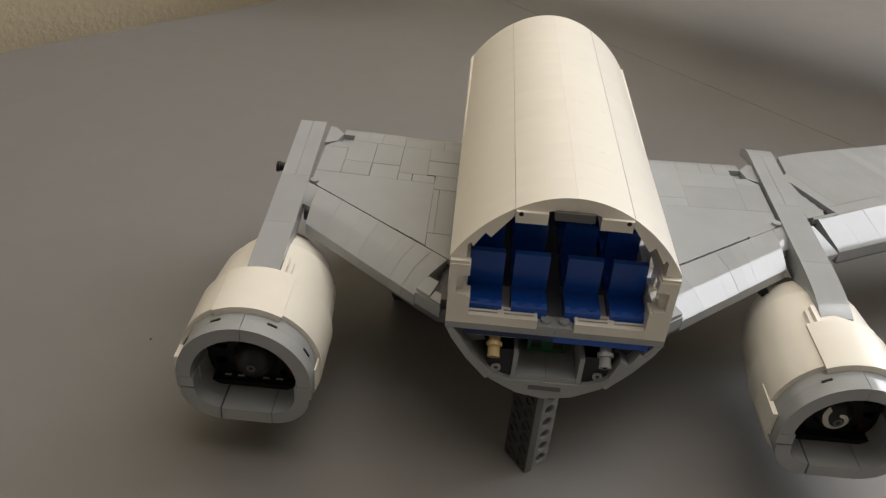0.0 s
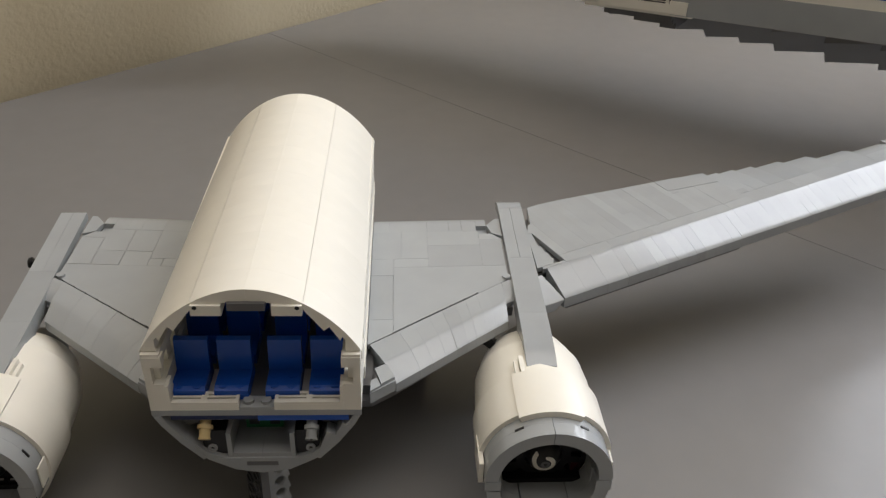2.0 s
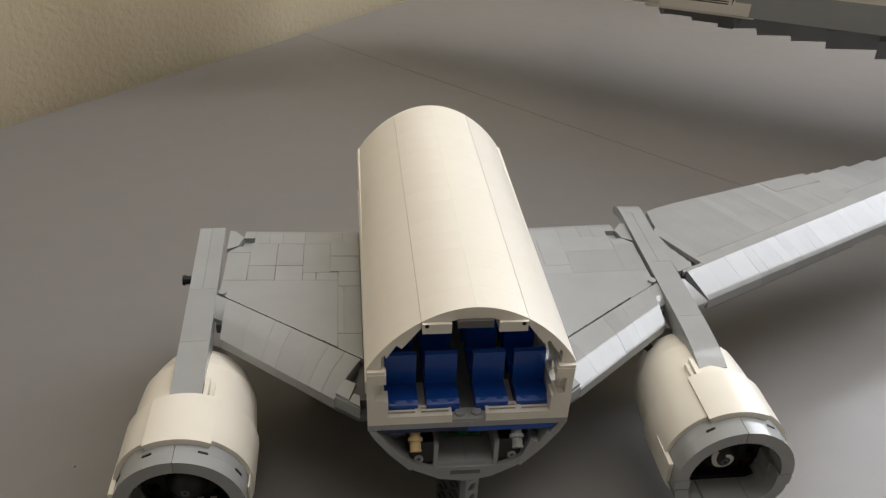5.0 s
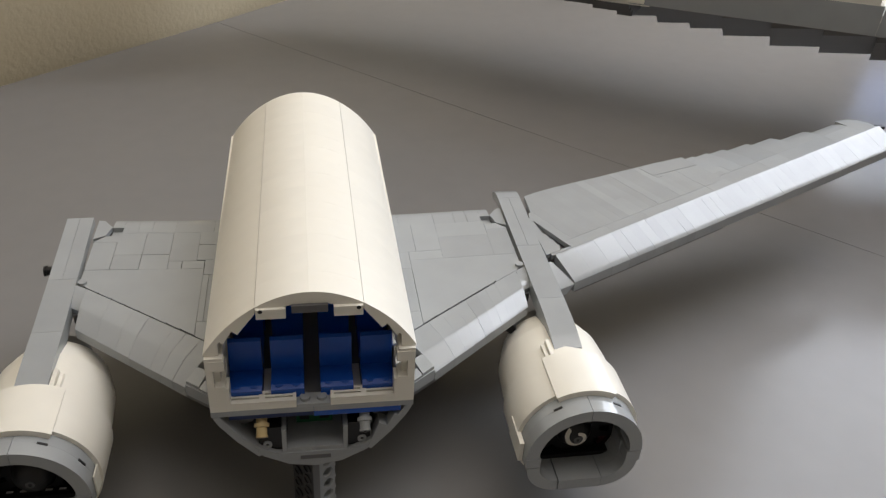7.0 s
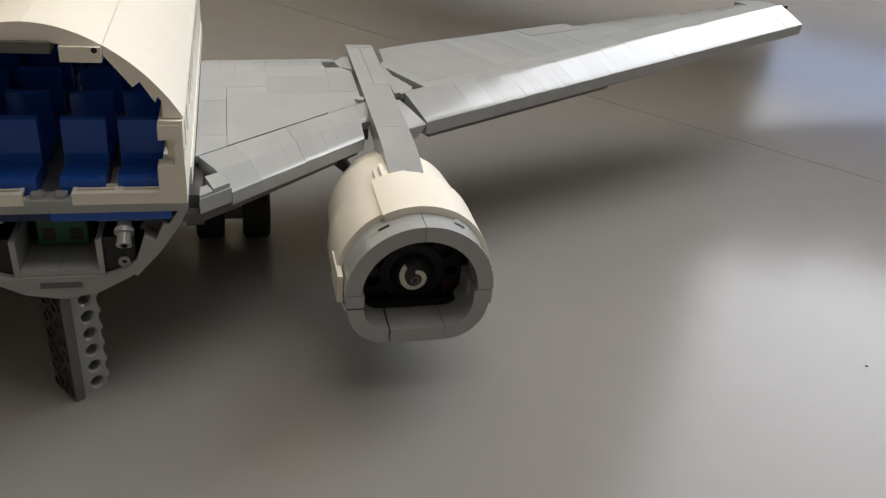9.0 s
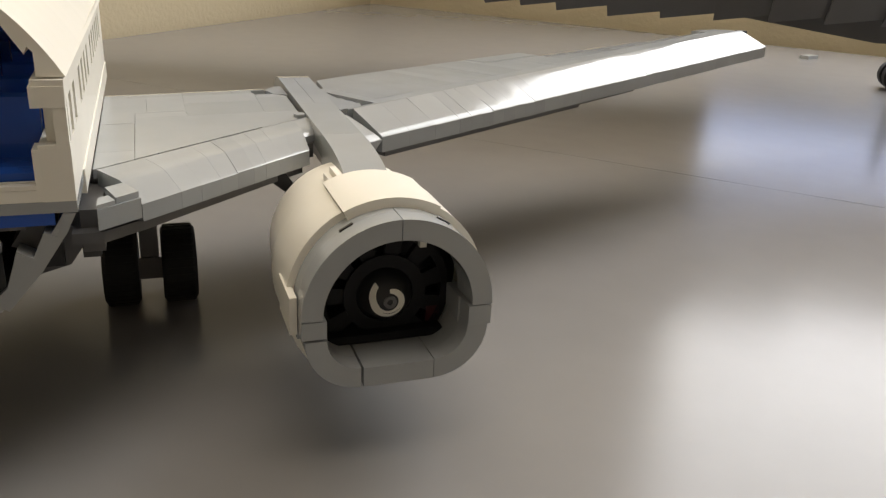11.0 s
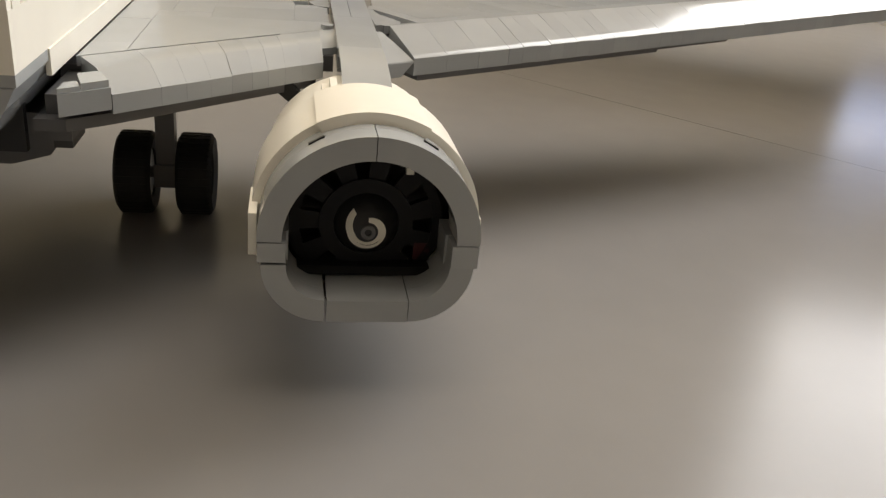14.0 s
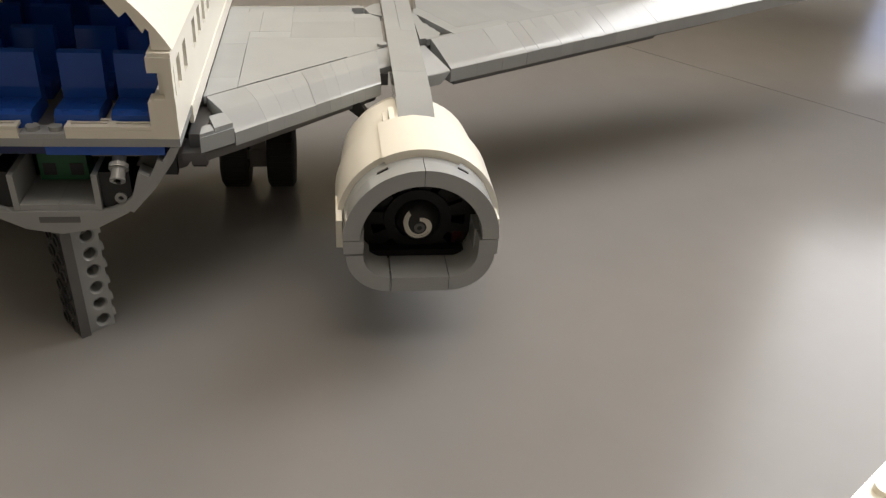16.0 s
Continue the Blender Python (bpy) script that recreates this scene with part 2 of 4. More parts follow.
win = thing("window_1", "white framed window with clear glass", "window", kind="structure")
nB = Vector((ALONG_B.y, -ALONG_B.x))


def on_b(u, v, w):
    p = K + ALONG_B * u - nB * w
    return (p.x, p.y, v)


for s0, s1, z0, z1 in ((WIN_B0, WIN_B0 + 50, WIN_Z0, WIN_Z1), (WIN_B1 - 50, WIN_B1, WIN_Z0, WIN_Z1), (WIN_B0 + 50, WIN_B1 - 50, WIN_Z0, WIN_Z0 + 50),
                       (WIN_B0 + 50, WIN_B1 - 50, WIN_Z1 - 50, WIN_Z1), (WIN_B0 + 50, WIN_B1 - 50, 232, 298)):
    part("window_frame", prism([(s0, z0), (s1, z0), (s1, z1), (s0, z1)], 50, 95, on_b, 1.5), FRAME, win)
pane = part("pane", prism([(WIN_B0 + 50, WIN_Z0 + 50), (WIN_B1 - 50, WIN_Z0 + 50), (WIN_B1 - 50, WIN_Z1 - 50), (WIN_B0 + 50, WIN_Z1 - 50)], 70, 74, on_b), GLASS, win)
pane.visible_shadow = False

# ---- tables: two tops meet in a straight seam ----
SEAM0, SEAMD = Vector((-110, 826)), Vector((0.706, -0.708))
DEPTH = 1450


def table(name, sign, far):
    t = thing(name, "grey laminate table pushed against the wall", "table", "tables", at=(0, 0, FLOOR_Z))
    a = SEAM0 + Vector((-ALONG_A.x, -ALONG_A.y)) * (0.32 * sign)
    b = a + SEAMD * DEPTH
    e = -ALONG_A * sign
    pts = [a + e * 0, b, b + e * far, a + e * far]
    if sign > 0:
        k = K + ALONG_A * 6 + ALONG_B * 6
        pts = [a, b, b + e * far, k]
    pts = [tuple(p) for p in pts]
    top = part("tabletop", prism(pts, -28 - FLOOR_Z, 0 - FLOOR_Z, along_z, 0.35), TABLE, t)
    c = Vector((sum(p[0] for p in pts) / 4, sum(p[1] for p in pts) / 4))
    for p in pts:
        v = Vector(p) - c
        q = c + v * 0.88
        part("table_leg", add_cyl(bmesh.new(), (q.x, q.y, 0), 25, -28 - FLOOR_Z, "z", 20), STEEL, t)
    return t


table("table", -1, 1600)
table("table", 1, 860)

# ---- model airliner in the foreground ----
plane = thing("model_airliner", "unfinished toy-brick airliner, white fuselage, grey wings, open front", "toy airliner")

LEN = 226.0
TILT = -0.0155     # the roof sinks a little towards the tail
APEX, SEAMX, SEAMZ, EAVZ = 159.2, 24.0, 152.0, 126.2
top_curve = [(SEAMX * i / 7, APEX - (APEX - SEAMZ) * (i / 7) ** 2) for i in range(8)]
side_curve = [((1 - k) ** 2 * SEAMX + 2 * k * (1 - k) * 39.6 + k * k * 48.6, (1 - k) ** 2 * SEAMZ + 2 * k * (1 - k) * 142.4 + k * k * EAVZ) for k in [i / 9 for i in range(10)]]
top_prof = top_curve + [(SEAMX, SEAMZ - 3.2), (8, 152.6), (0, 153.2)]
side_prof = side_curve + [(41.5, EAVZ), (41.5, 132.6), (40.2, 134.0), (39.4, 132.0), (34.8, 139.4), (32.4, 137.4), (SEAMX, 148.4)]
roof = part("roof", prism([(-SEAMX, 147.4), (SEAMX, 147.4), (SEAMX, 147.6), (-SEAMX, 147.6)], 20, LEN - 20), WHITE, plane, "white curved roof of smooth panels")
roof.rotation_euler = (TILT, 0, 0)
step = LEN / 14
for mirror in (1, -1):
    for prof in (top_prof, side_prof):
        shift = (-0.09 if prof is top_prof else 0.09) * mirror
        p2 = [(x * mirror + (shift if abs(x - SEAMX) < 0.01 else 0.02 * mirror if x == 0 else 0), z) for x, z in prof]
        first = smooth(part("roof_panel", prism(p2, 0.012, step - 0.012, along_y), WHITE, roof), 30)
        rng = random.Random(3)
        for k in range(14):
            o = first if k == 0 else new("roof_panel", first.data)
            o.parent = roof
            o.location = Vector((0, k * step, rng.uniform(-0.004, 0.004))) * MM
part("ceiling_tab", box(-8, 8, 0.6, 16, 149.2, 153.0), DARK, plane)
for s in (-1, 1):
    part("roof_bracket", box(*sorted((10.6 * s, 23.6 * s)), 0.8, 12, 146.4, 151.6), WHITE, plane)
    part("pin_hole", add_cyl(bmesh.new(), (21.6 * s, 0.7, 150.6), 1.0, 0.3, "y", 14), BLACK, plane)

# cabin deck
part("floor_plate", box(-48, -0.05, 0, LEN, 89.8, 93.0), GREY, plane)
part("floor_plate", box(0.05, 48, 0, LEN, 89.8, 93.0), GREY, plane)
part("cabin_floor", box(-40, 40, 8, LEN - 2, 93.0, 94.4), DARK, plane)
for x in (-21.8, 21.4):
    part("floor_strip", box(x - 1.7, x + 1.7, 8, 26, 94.4, 95.6), PALE, plane)
for s in (-1, 1):
    sill = part("sill", box(*sorted((8.1 * s, 39.8 * s)), 1.2, 7.9, 93.05, 94.4), WHITE, plane, "white grille sill at the open front")
    for y0, y1 in ((0.1, 2.6), (3.7, 5.0), (6.1, 7.9)):
        part("grille_bar", box(*sorted((8.1 * s, 39.8 * s)), y0, y1, 96.5, 97.7, 0.12), WHITE, sill)
    part("grille_bar", box(*sorted((8.1 * s, 39.8 * s)), 0.1, 1.3, 93.05, 96.4, 0.12), WHITE, sill)
    for x in (8.9, 23.3, 24.7, 39.0):
        part("grille_end", box(x * s - 0.7, x * s + 0.7, 0.15, 7.85, 96.45, 97.65, 0.1), WHITE, sill)
deck = part("stud_plate", box(-8, 8, 0.1, 7.9, 93.0, 94.7), GREY, plane)
for x in (-4, 4):
    part("stud", chamfer(add_cyl(bmesh.new(), (x, 4, 94.7), 2.4, 1.7, "z", 20), 0.2), GREY, deck)

# cabin walls with slit windows
WINDOWS = [14, 29, 55, 70, 85, 100, 125, 140, 155, 170, 185, 200]
for s in (-1, 1):
    xa, xb = sorted((40.0 * s, 48.0 * s))
    wall = part("cabin_wall", box(xa, xb, 0.0, LEN, 93.0, 108.6), WHITE, plane, "white cabin wall with tall slit windows")
    part("wall_top", box(xa, xb, 0.0, LEN, 120.0, 125.8), WHITE, wall)
    edges = [4.2] + [v for w in WINDOWS for v in (w - 3.8, w + 3.8)] + [LEN]
    for y0, y1 in zip(edges[::2], edges[1::2]):
        part("window_post", box(*((xa + 2, xb) if s > 0 else (xa, xb - 2)), y0, y1, 108.6, 120.0, 0.25), WHITE, wall)
    part("wall_foot", box(*sorted((47.0 * s, 48.5 * s)), 30.5, LEN, 85.4, 93.0), WHITE, wall)
    part("end_block", box(*sorted((39.4 * s, 47.9 * s)), -0.3, 5.0, 118.6, 124.2), WHITE, wall)
    part("end_block", box(*sorted((44.6 * s, 47.9 * s)), -0.05, 3.4, 107.6, 118.5), WHITE, wall)
    part("end_block", box(*sorted((38.4 * s, 40.0 * s)), -0.05, 7.9, 93.1, 107.5), WHITE, wall)


# seats
def seat_mesh():
    bm = bmesh.new()
    add_box(bm, -7.9, 7.9, -8, 11.6, 0, 3.2)
    add_prism(bm, [(-8, 3.3), (6.4, 3.3), (6.4, 6.0), (-5.5, 6.6), (-8, 5.4)], -7.8, 7.8, along_x)
    add_prism(bm, [(6.5, 3.3), (11.6, 3.3), (11.6, 22.6), (9.4, 23.8), (7.6, 23.0), (6.5, 10)], -7.8, 7.8, along_x)
    chamfer(bm, 0.45)
    for x in (-4, 4):
        for y in (-4.6, 2.4):
            add_cyl(bm, (x, y, 5.7), 2.4, 0.75, "z", 16)
    return bm


seat0 = part("seat", seat_mesh(), BLUE, plane, "dark blue passenger seat")
for row in range(8):
    for cx in (-31.8, -12.0, 11.5, 31.4):
        o = seat0 if row == 0 and cx == -31.8 else new("seat", seat0.data)
        o.parent = plane
        o["label"] = "dark blue passenger seat"
        o.location = Vector((cx, 13.5 + row * 26, 94.4)) * MM

# lower hull: half round of grey slopes, open at the front
hull = part("lower_hull", box(-44, 44, 30, LEN, 86.4, 89.7), DARK, plane, "grey rounded lower hull")
HULL = [(-47.5, 89.6), (-44.8, 84.0), (-37.0, 72.6), (-26, 62.2), (-13, 54.8), (0, 52.4), (13, 54.8), (26, 62.2), (37.0, 72.6), (44.8, 84.0), (47.5, 89.6)]
inner = [(-44.2, 89.6), (-41.8, 85.6), (-34.6, 75.2), (-24.4, 65.4), (-13, 60.8), (0, 60.8), (13, 60.8), (24.4, 65.4), (34.6, 75.2), (41.8, 85.6), (44.2, 89.6)]
hull_step = LEN / 9
for i in range(0, 10):
    if i in (4, 5):
        continue
    pr = [HULL[i], HULL[i + 1], inner[i + 1], inner[i]]
    fo = part("hull_slope", prism(pr, 0.05, hull_step - 0.05, along_y, 0.1), GREY, hull)
    for k in range(1, 9):
        o = new("hull_slope", fo.data)
        o.parent, o.location.y = hull, k * hull_step * MM
pr = [(-26, 62.0), HULL[4], HULL[5], HULL[6], (26, 62.0), (13, 62.4), (-13, 62.4)]
part("keel", prism(pr, -0.2, 8, along_y, 0.1), GREY, hull)
pr = [HULL[4], HULL[5], HULL[6], (13, 62.4), (-13, 62.4)]
part("keel", prism(pr, 8.1, 60, along_y, 0.1), GREY, hull)
part("keel", prism(pr, 60.1, 150, along_y, 0.1), GREY, hull)
part("keel", prism(pr, 150.1, LEN, along_y, 0.1), GREY, hull)
part("keel_slot", box(-7.5, 7.5, -0.35, 1.0, 57.6, 60.2, 0), DARK, hull)
saw = [(27.6, 61.8), (26.0, 62.8), (31.4, 79.4), (35.4, 77.2), (38.8, 84.4), (42.0, 83.0), (44.8, 89.4), (47.4, 89.6), (44.8, 84.1), (37.1, 72.7)]
part("hull_wedge", prism(saw, -0.3, 7.0, along_y), GREY, hull)
thin = [(27.6, 61.8), (26.0, 62.8), (30.6, 70.6), (34.0, 74.4), (39.0, 81.0), (44.8, 89.4), (47.4, 89.6), (44.8, 84.1), (37.1, 72.7)]
part("hull_wedge", prism([(-x, z) for x, z in thin], -0.3, 7.0, along_y), GREY, hull)
for s in (-1, 1):
    part("hull_step", prism([(x * s, z) for x, z in [(36, 76), (29, 78), (33, 84), (40, 86), (44, 86)]], 8, 28, along_y), DARK, hull)
    part("mount_block", box(*sorted((16.2 * s, 27.4 * s)), 2.4, 28, 63.2, 78), BLACK, hull)
    part("axle_ring", add_tube(bmesh.new(), (23.2 * s, 1.5, 67.2), 2.3, 1.0, 1.0, "y", 16), GREY, hull)
    part("tray_side", box(*sorted((13.8 * s, 16.0 * s)), 0.6, 24, 62.5, 77.6), GREY, hull)
part("tray", box(-13.7, -0.05, 0.8, 24, 62.5, 65.0), GREY, hull)
part("tray", box(0.05, 13.7, 0.8, 24, 62.5, 65.0), GREY, hull)
part("back_wall", box(-40, 40, 29, 31.9, 62.6, 86.2), BLACK, hull)
part("blue_plate", box(0, 42, 0.5, 26, 86.2, 89.6), BLUE, hull)
part("blue_plate", box(-40, -0.1, 1.0, 26, 86.4, 89.6), NAVY, hull)
part("green_brick", box(-9, 9, 15, 23, 68, 79.5, 0.2), GREEN, hull)
for x in (-5, 5):
    part("green_socket", box(x - 2.4, x + 2.4, 14.7, 15.2, 70.2, 75.2, 0), BLACK, hull)
part("pin_plate", box(-34, -17, 3, 14, 84.4, 86.3), GREY, hull)
part("pin_plate", box(15, 34, 3, 14, 84.4, 86.3), DARK, hull)


def connector(name, mat, at, turn, slot):
    """A short hollow pin with a collar and a split end."""
    pin = part(name, add_tube(bmesh.new(), (0, 0, 0), 2.6, 1.5, 12, "y", 20), mat, hull)
    pin.location, pin.rotation_euler = Vector(at) * MM, (radians(turn), 0, 0)
    part("pin_collar", add_tube(bmesh.new(), (0, 4.6, 0), 3.6, 2.6, 1.8, "y", 20), mat, pin)
    part("pin_lip", add_tube(bmesh.new(), (0, -0.3, 0), 2.85, 1.5, 0.9, "y", 20), mat, pin)
    if slot:
        part("pin_slot", box(-0.7, 0.7, -0.5, 3.0, -2.95, -0.6, 0), BLACK, pin)


connector("tan_pin", TAN, (-25.2, -2.4, 77.4), 38, False)
connector("grey_pin", GREY, (24.4, -3.2, 77.6), 36, True)
# belly fairing
fair = [(46.5, 66.5), (46.5, 63), (39, 52.5), (27, 49)]
part("belly_fairing", prism([(x, z) for x, z in fair] + [(-x, z) for x, z in fair[::-1]], 55, 176, along_y, 0.4), DARK, plane, "dark grey belly fairing")
for s in (-1, 1):
    part("root_brick", box(*sorted((45.5 * s, 52 * s)), 32, 61, 65.5, 79.5), DARK, plane)
    part("root_brick", box(*sorted((44.5 * s, 50 * s)), 40, 56, 60.5, 65.3), COAL, plane)

# ---- wings ----
WZ = 86.5     # top of the wing at the pylon side; the wing rises a little outwards


def to_wing(mirror):
    def f(u, v, w):
        return (u * mirror, v, w - 1.5 + 0.03 * (u - 50))
    return f


# tiles on top of the inner wing behind the large plate: x0, x1, y0, y1
TILES = [
    (116.2, 131, 130.7, 160.8), (99.8, 116.2, 146.4, 171), (83.5, 99.8, 146.4, 171), (99.8, 116.2, 130.7, 146.3), (83.5, 99.8, 130.7, 146.3),
    (67.1, 83.5, 139, 171), (48.8, 67.1, 157, 171), (48.8, 67.1, 140, 156.9), (75.5, 83.5, 130.7, 138.9), (62.2, 75.4, 130.7, 138.9), (48.8, 62.1, 124.5, 139.9),
    (58.8, 62.1, 79.6, 124.4), (48.8, 58.6, 79.6, 124.4), (48.8, 62.1, 40, 79.5),
]
# the other wing has fewer, finer joints
TILES_B = [
    (115.6, 131, 130.7, 160.8), (83, 115.6, 154.6, 171), (83, 115.6, 130.7, 154.5), (67, 83, 140, 171), (62.2, 83, 130.7, 139.9), (48.8, 66.9, 140, 171), (48.8, 62.1, 122.2, 139.9),
    (48.8, 62.0, 79.2, 122.1), (48.8, 62.1, 40, 79.1),
]


def inner_wing(mirror):
    f = to_wing(mirror)
    core = [(49, 70), (122, 112), (122, 184), (49, 184)]
    wing = part("wing", prism(core, 75.5, WZ - 3.4, f, 0.2), GREY, plane, "light grey inner wing of tiles and curved slopes")
    out = 129.5 if mirror > 0 else 130.0
    ring = [(48.8, 57.6), (out, 116.4), (out, 171.1), (48.8, 171.1)]
    rng = random.Random(5)
    for x0, x1, y0, y1 in (TILES_B if mirror > 0 else TILES):
        cell = clip_poly([(x0, y0), (min(x1, out), y0), (min(x1, out), y1), (x0, y1)], ring)
        if len(cell) >= 3 and area(cell) > 4:
            part("wing_tile", prism(inset_poly(cell, rng.choice((0.08, 0.12, 0.2)) if mirror < 0 else rng.choice((0.008, 0.015, 0.03))), WZ - 3.3, WZ - rng.uniform(0, 0.14 if mirror < 0 else 0.05), f), GREY, wing)
    # large wedge plate; its slanting edge is cut in small steps
    teeth = []
    for k in range(8):
        xa, xb = 62.2 + k * 8.1, 62.2 + (k + 1) * 8.1
        ya, yb = 57.6 + (xa - 50) * 0.7253, 57.6 + (xb - 50) * 0.7253
        deep = rng.choice((1.0, 1.3, 1.6)) if mirror < 0 else (1.4 if k < 6 else 0.3)
        teeth += [(xa + 0.1, ya + deep), (xb - 1.4, yb + deep - 1.0), (xb - 0.2, yb + deep + 0.5)]
    big = teeth + [(out, 57.6 + (out - 50) * 0.7253 + 1.2), (out, 130.6), (62.2, 130.6)]
    # added black strip: the shade in the crease gap, put in as colour
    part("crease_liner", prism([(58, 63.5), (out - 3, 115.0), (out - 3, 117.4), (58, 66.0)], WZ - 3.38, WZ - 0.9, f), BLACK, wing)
    part("wing_plate", prism(big, WZ - 3.3, WZ - 0.03, f), GREY, wing)
    part("hinge_plate", prism([(112.5, 164.4), (out, 164.4), (out, 184), (112.5, 184)], WZ - 8, WZ - 4.6, f, 0.1), DARK, wing)
    part("wing_tile", prism([(115.8, 160.95), (out + 0.4, 160.95), (123.8, 167.6), (115.8, 167.6)], WZ - 3.3, WZ - 0.1, f), GREY, wing)
    part("hinge_tile", prism([(124.4, 168.4), (out + 1.2, 164.8), (out + 1.2, 186.5), (127.5, 186.0), (121.8, 178.4)], WZ - 3.3, WZ - 0.3, f, 0.25), GREY, wing)
    part("hinge_stud", chamfer(add_cyl(bmesh.new(), (128.4 * mirror, 117.6, WZ - 0.4), 2.4, 2.6, "z", 20), 0.2), GREY, wing)
    for x0, x1 in ((48.8, 59.2), (59.2, 83.2), (83.2, 97.2), (97.2, 105.6), (105.6, 114.8), (114.8, 121.4)):
        y0 = 171.1 if x1 < 115 else 177.2
        p0 = [(y0, WZ - 4), (y0, WZ - 0.05), (178.5, WZ - 0.15), (183, WZ - 0.6), (187, WZ - 1.5), (190, WZ - 2.8), (190, WZ - 5)]
        jig = rng.uniform(-0.12, 0.0)
        smooth(part("trailing_slope", prism(p0, x0 + 0.05, x1 - 0.05, lambda u, v, w, jig=jig: f(w, u, v + jig)), GREY, wing), 25)
    # leading edge: curved slopes beside one another; crease and edge are not parallel
    c0, e0 = Vector((50.0, 57.6)), Vector((64.0, 32.2))
    c1, e1 = Vector((125.0, 112.0)), Vector((126.3, 81.8))
    prof = [(0.0, 0.0), (0.3, 0.0), (0.53, -0.1), (0.59, -0.5), (0.7, -1.6), (0.8, -2.65), (0.9, -3.75), (0.97, -4.5), (1.0, -5.0)]

    def slope(k0, k1, name="leading_slope"):
        bm = bmesh.new()
        drop, lean = -rng.uniform(0, 0.08), rng.uniform(-0.14, 0.1)
        rows = []
        for k in (k0, k1):
            c, e = c0.lerp(c1, k), e0.lerp(e1, k)
            row = [bm.verts.new(f(c.lerp(e, u).x, c.lerp(e, u).y, WZ + dz + drop + lean * u)) for u, dz in prof]
            row.append(bm.verts.new(f(e.x, e.y, WZ - 11.0)))
            row.append(bm.verts.new(f(c.x, c.y, WZ - 11.0)))
            rows.append(row)
        n = len(rows[0])
        for i in range(n):
            bm.faces.new((rows[0][i], rows[0][(i + 1) % n], rows[1][(i + 1) % n], rows[1][i]))
        bm.faces.new(rows[0]), bm.faces.new(rows[1][::-1])
        return smooth(part(name, bm, GREY, wing), 25)

    cuts = [0.0, 0.2, 0.31, 0.42, 0.52, 0.62, 0.7, 0.79, 0.88, 1.0] if mirror > 0 else [0.0, 0.11, 0.22, 0.31, 0.5, 0.62, 0.8, 1.0]
    for k0, k1 in zip(cuts, cuts[1:]):
        gap = rng.choice((0.0001, 0.0002, 0.0005)) if mirror > 0 else rng.choice((0.0004, 0.0008, 0.0014))
        slope(k0 + gap, k1 - gap)
    # a short curved piece reaches on to the pylon behind a notch
    bm = bmesh.new()
    rows = []
    for x in (c1.x + 0.2, out + 1.8):
        y0, y1 = c1.y + (x - c1.x) * 0.6, 95.0 + (x - c1.x) * 0.6
        row = [bm.verts.new(f(x, y0 + (y1 - y0) * u, WZ + dz)) for u, dz in ((0, 0), (0.3, -0.15), (0.55, -0.6), (0.75, -1.4), (0.9, -2.4), (1.0, -3.4))]
        row += [bm.verts.new(f(x, y1, WZ - 6.0)), bm.verts.new(f(x, y0, WZ - 6.0))]
        rows.append(row)
    for i in range(8):
        bm.faces.new((rows[0][i], rows[0][(i + 1) % 8], rows[1][(i + 1) % 8], rows[1][i]))
    bm.faces.new(rows[0]), bm.faces.new(rows[1][::-1])
    smooth(part("leading_slope", bm, GREY, wing), 25)
    part("notch_block", prism([(118, 96), (130.4, 96), (130.4, 113), (118, 111)], WZ - 12, WZ - 6.2, f, 0.15), DARK, wing)
    part("wing_root", prism([(43, 60.5), (49.4, 60.5), (49.4, 188), (43, 188)], 70, 83.0, f, 0.15), DARK, wing)
    # small blocks at the root
    part("leading_block", prism([(51.2, 23.0), (63.8, 32.2), (60.8, 37.0), (51.2, 30.4)], WZ - 9.6, WZ - 3.0, f, 0.2), GREY, wing)
    part("leading_block", prism([(56.6, 27.8), (63.2, 32.8), (58.8, 43.4), (53.0, 39.6)], WZ - 2.9, WZ - 0.9, f, 0.2), GREY, wing)
    part("leading_block", prism([(51.2, 23.4), (56.4, 27.4), (54.2, 33.0), (51.2, 31.0)], WZ - 2.9, WZ - 1.5, f, 0.2), GREY, wing)
    part("root_plate", prism([(50.5, 29), (61, 37), (59, 57), (50.5, 63)], WZ - 12, WZ - 9, f, 0.15), DARK, wing)
    part("wing_underside", prism([(43, 27), (52, 26.5), (64, 35.2), (124, 85.2), (126, 184), (43, 184)], 71.6, 75.2, f, 0.2), DARK, wing)
    part("wing_underside", prism([(60, 66), (122, 100), (122, 178), (60, 178)], 68.0, 71.5, f, 0.2), DARK, wing)
    return wing


inner_wing(1)
inner_wing(-1)


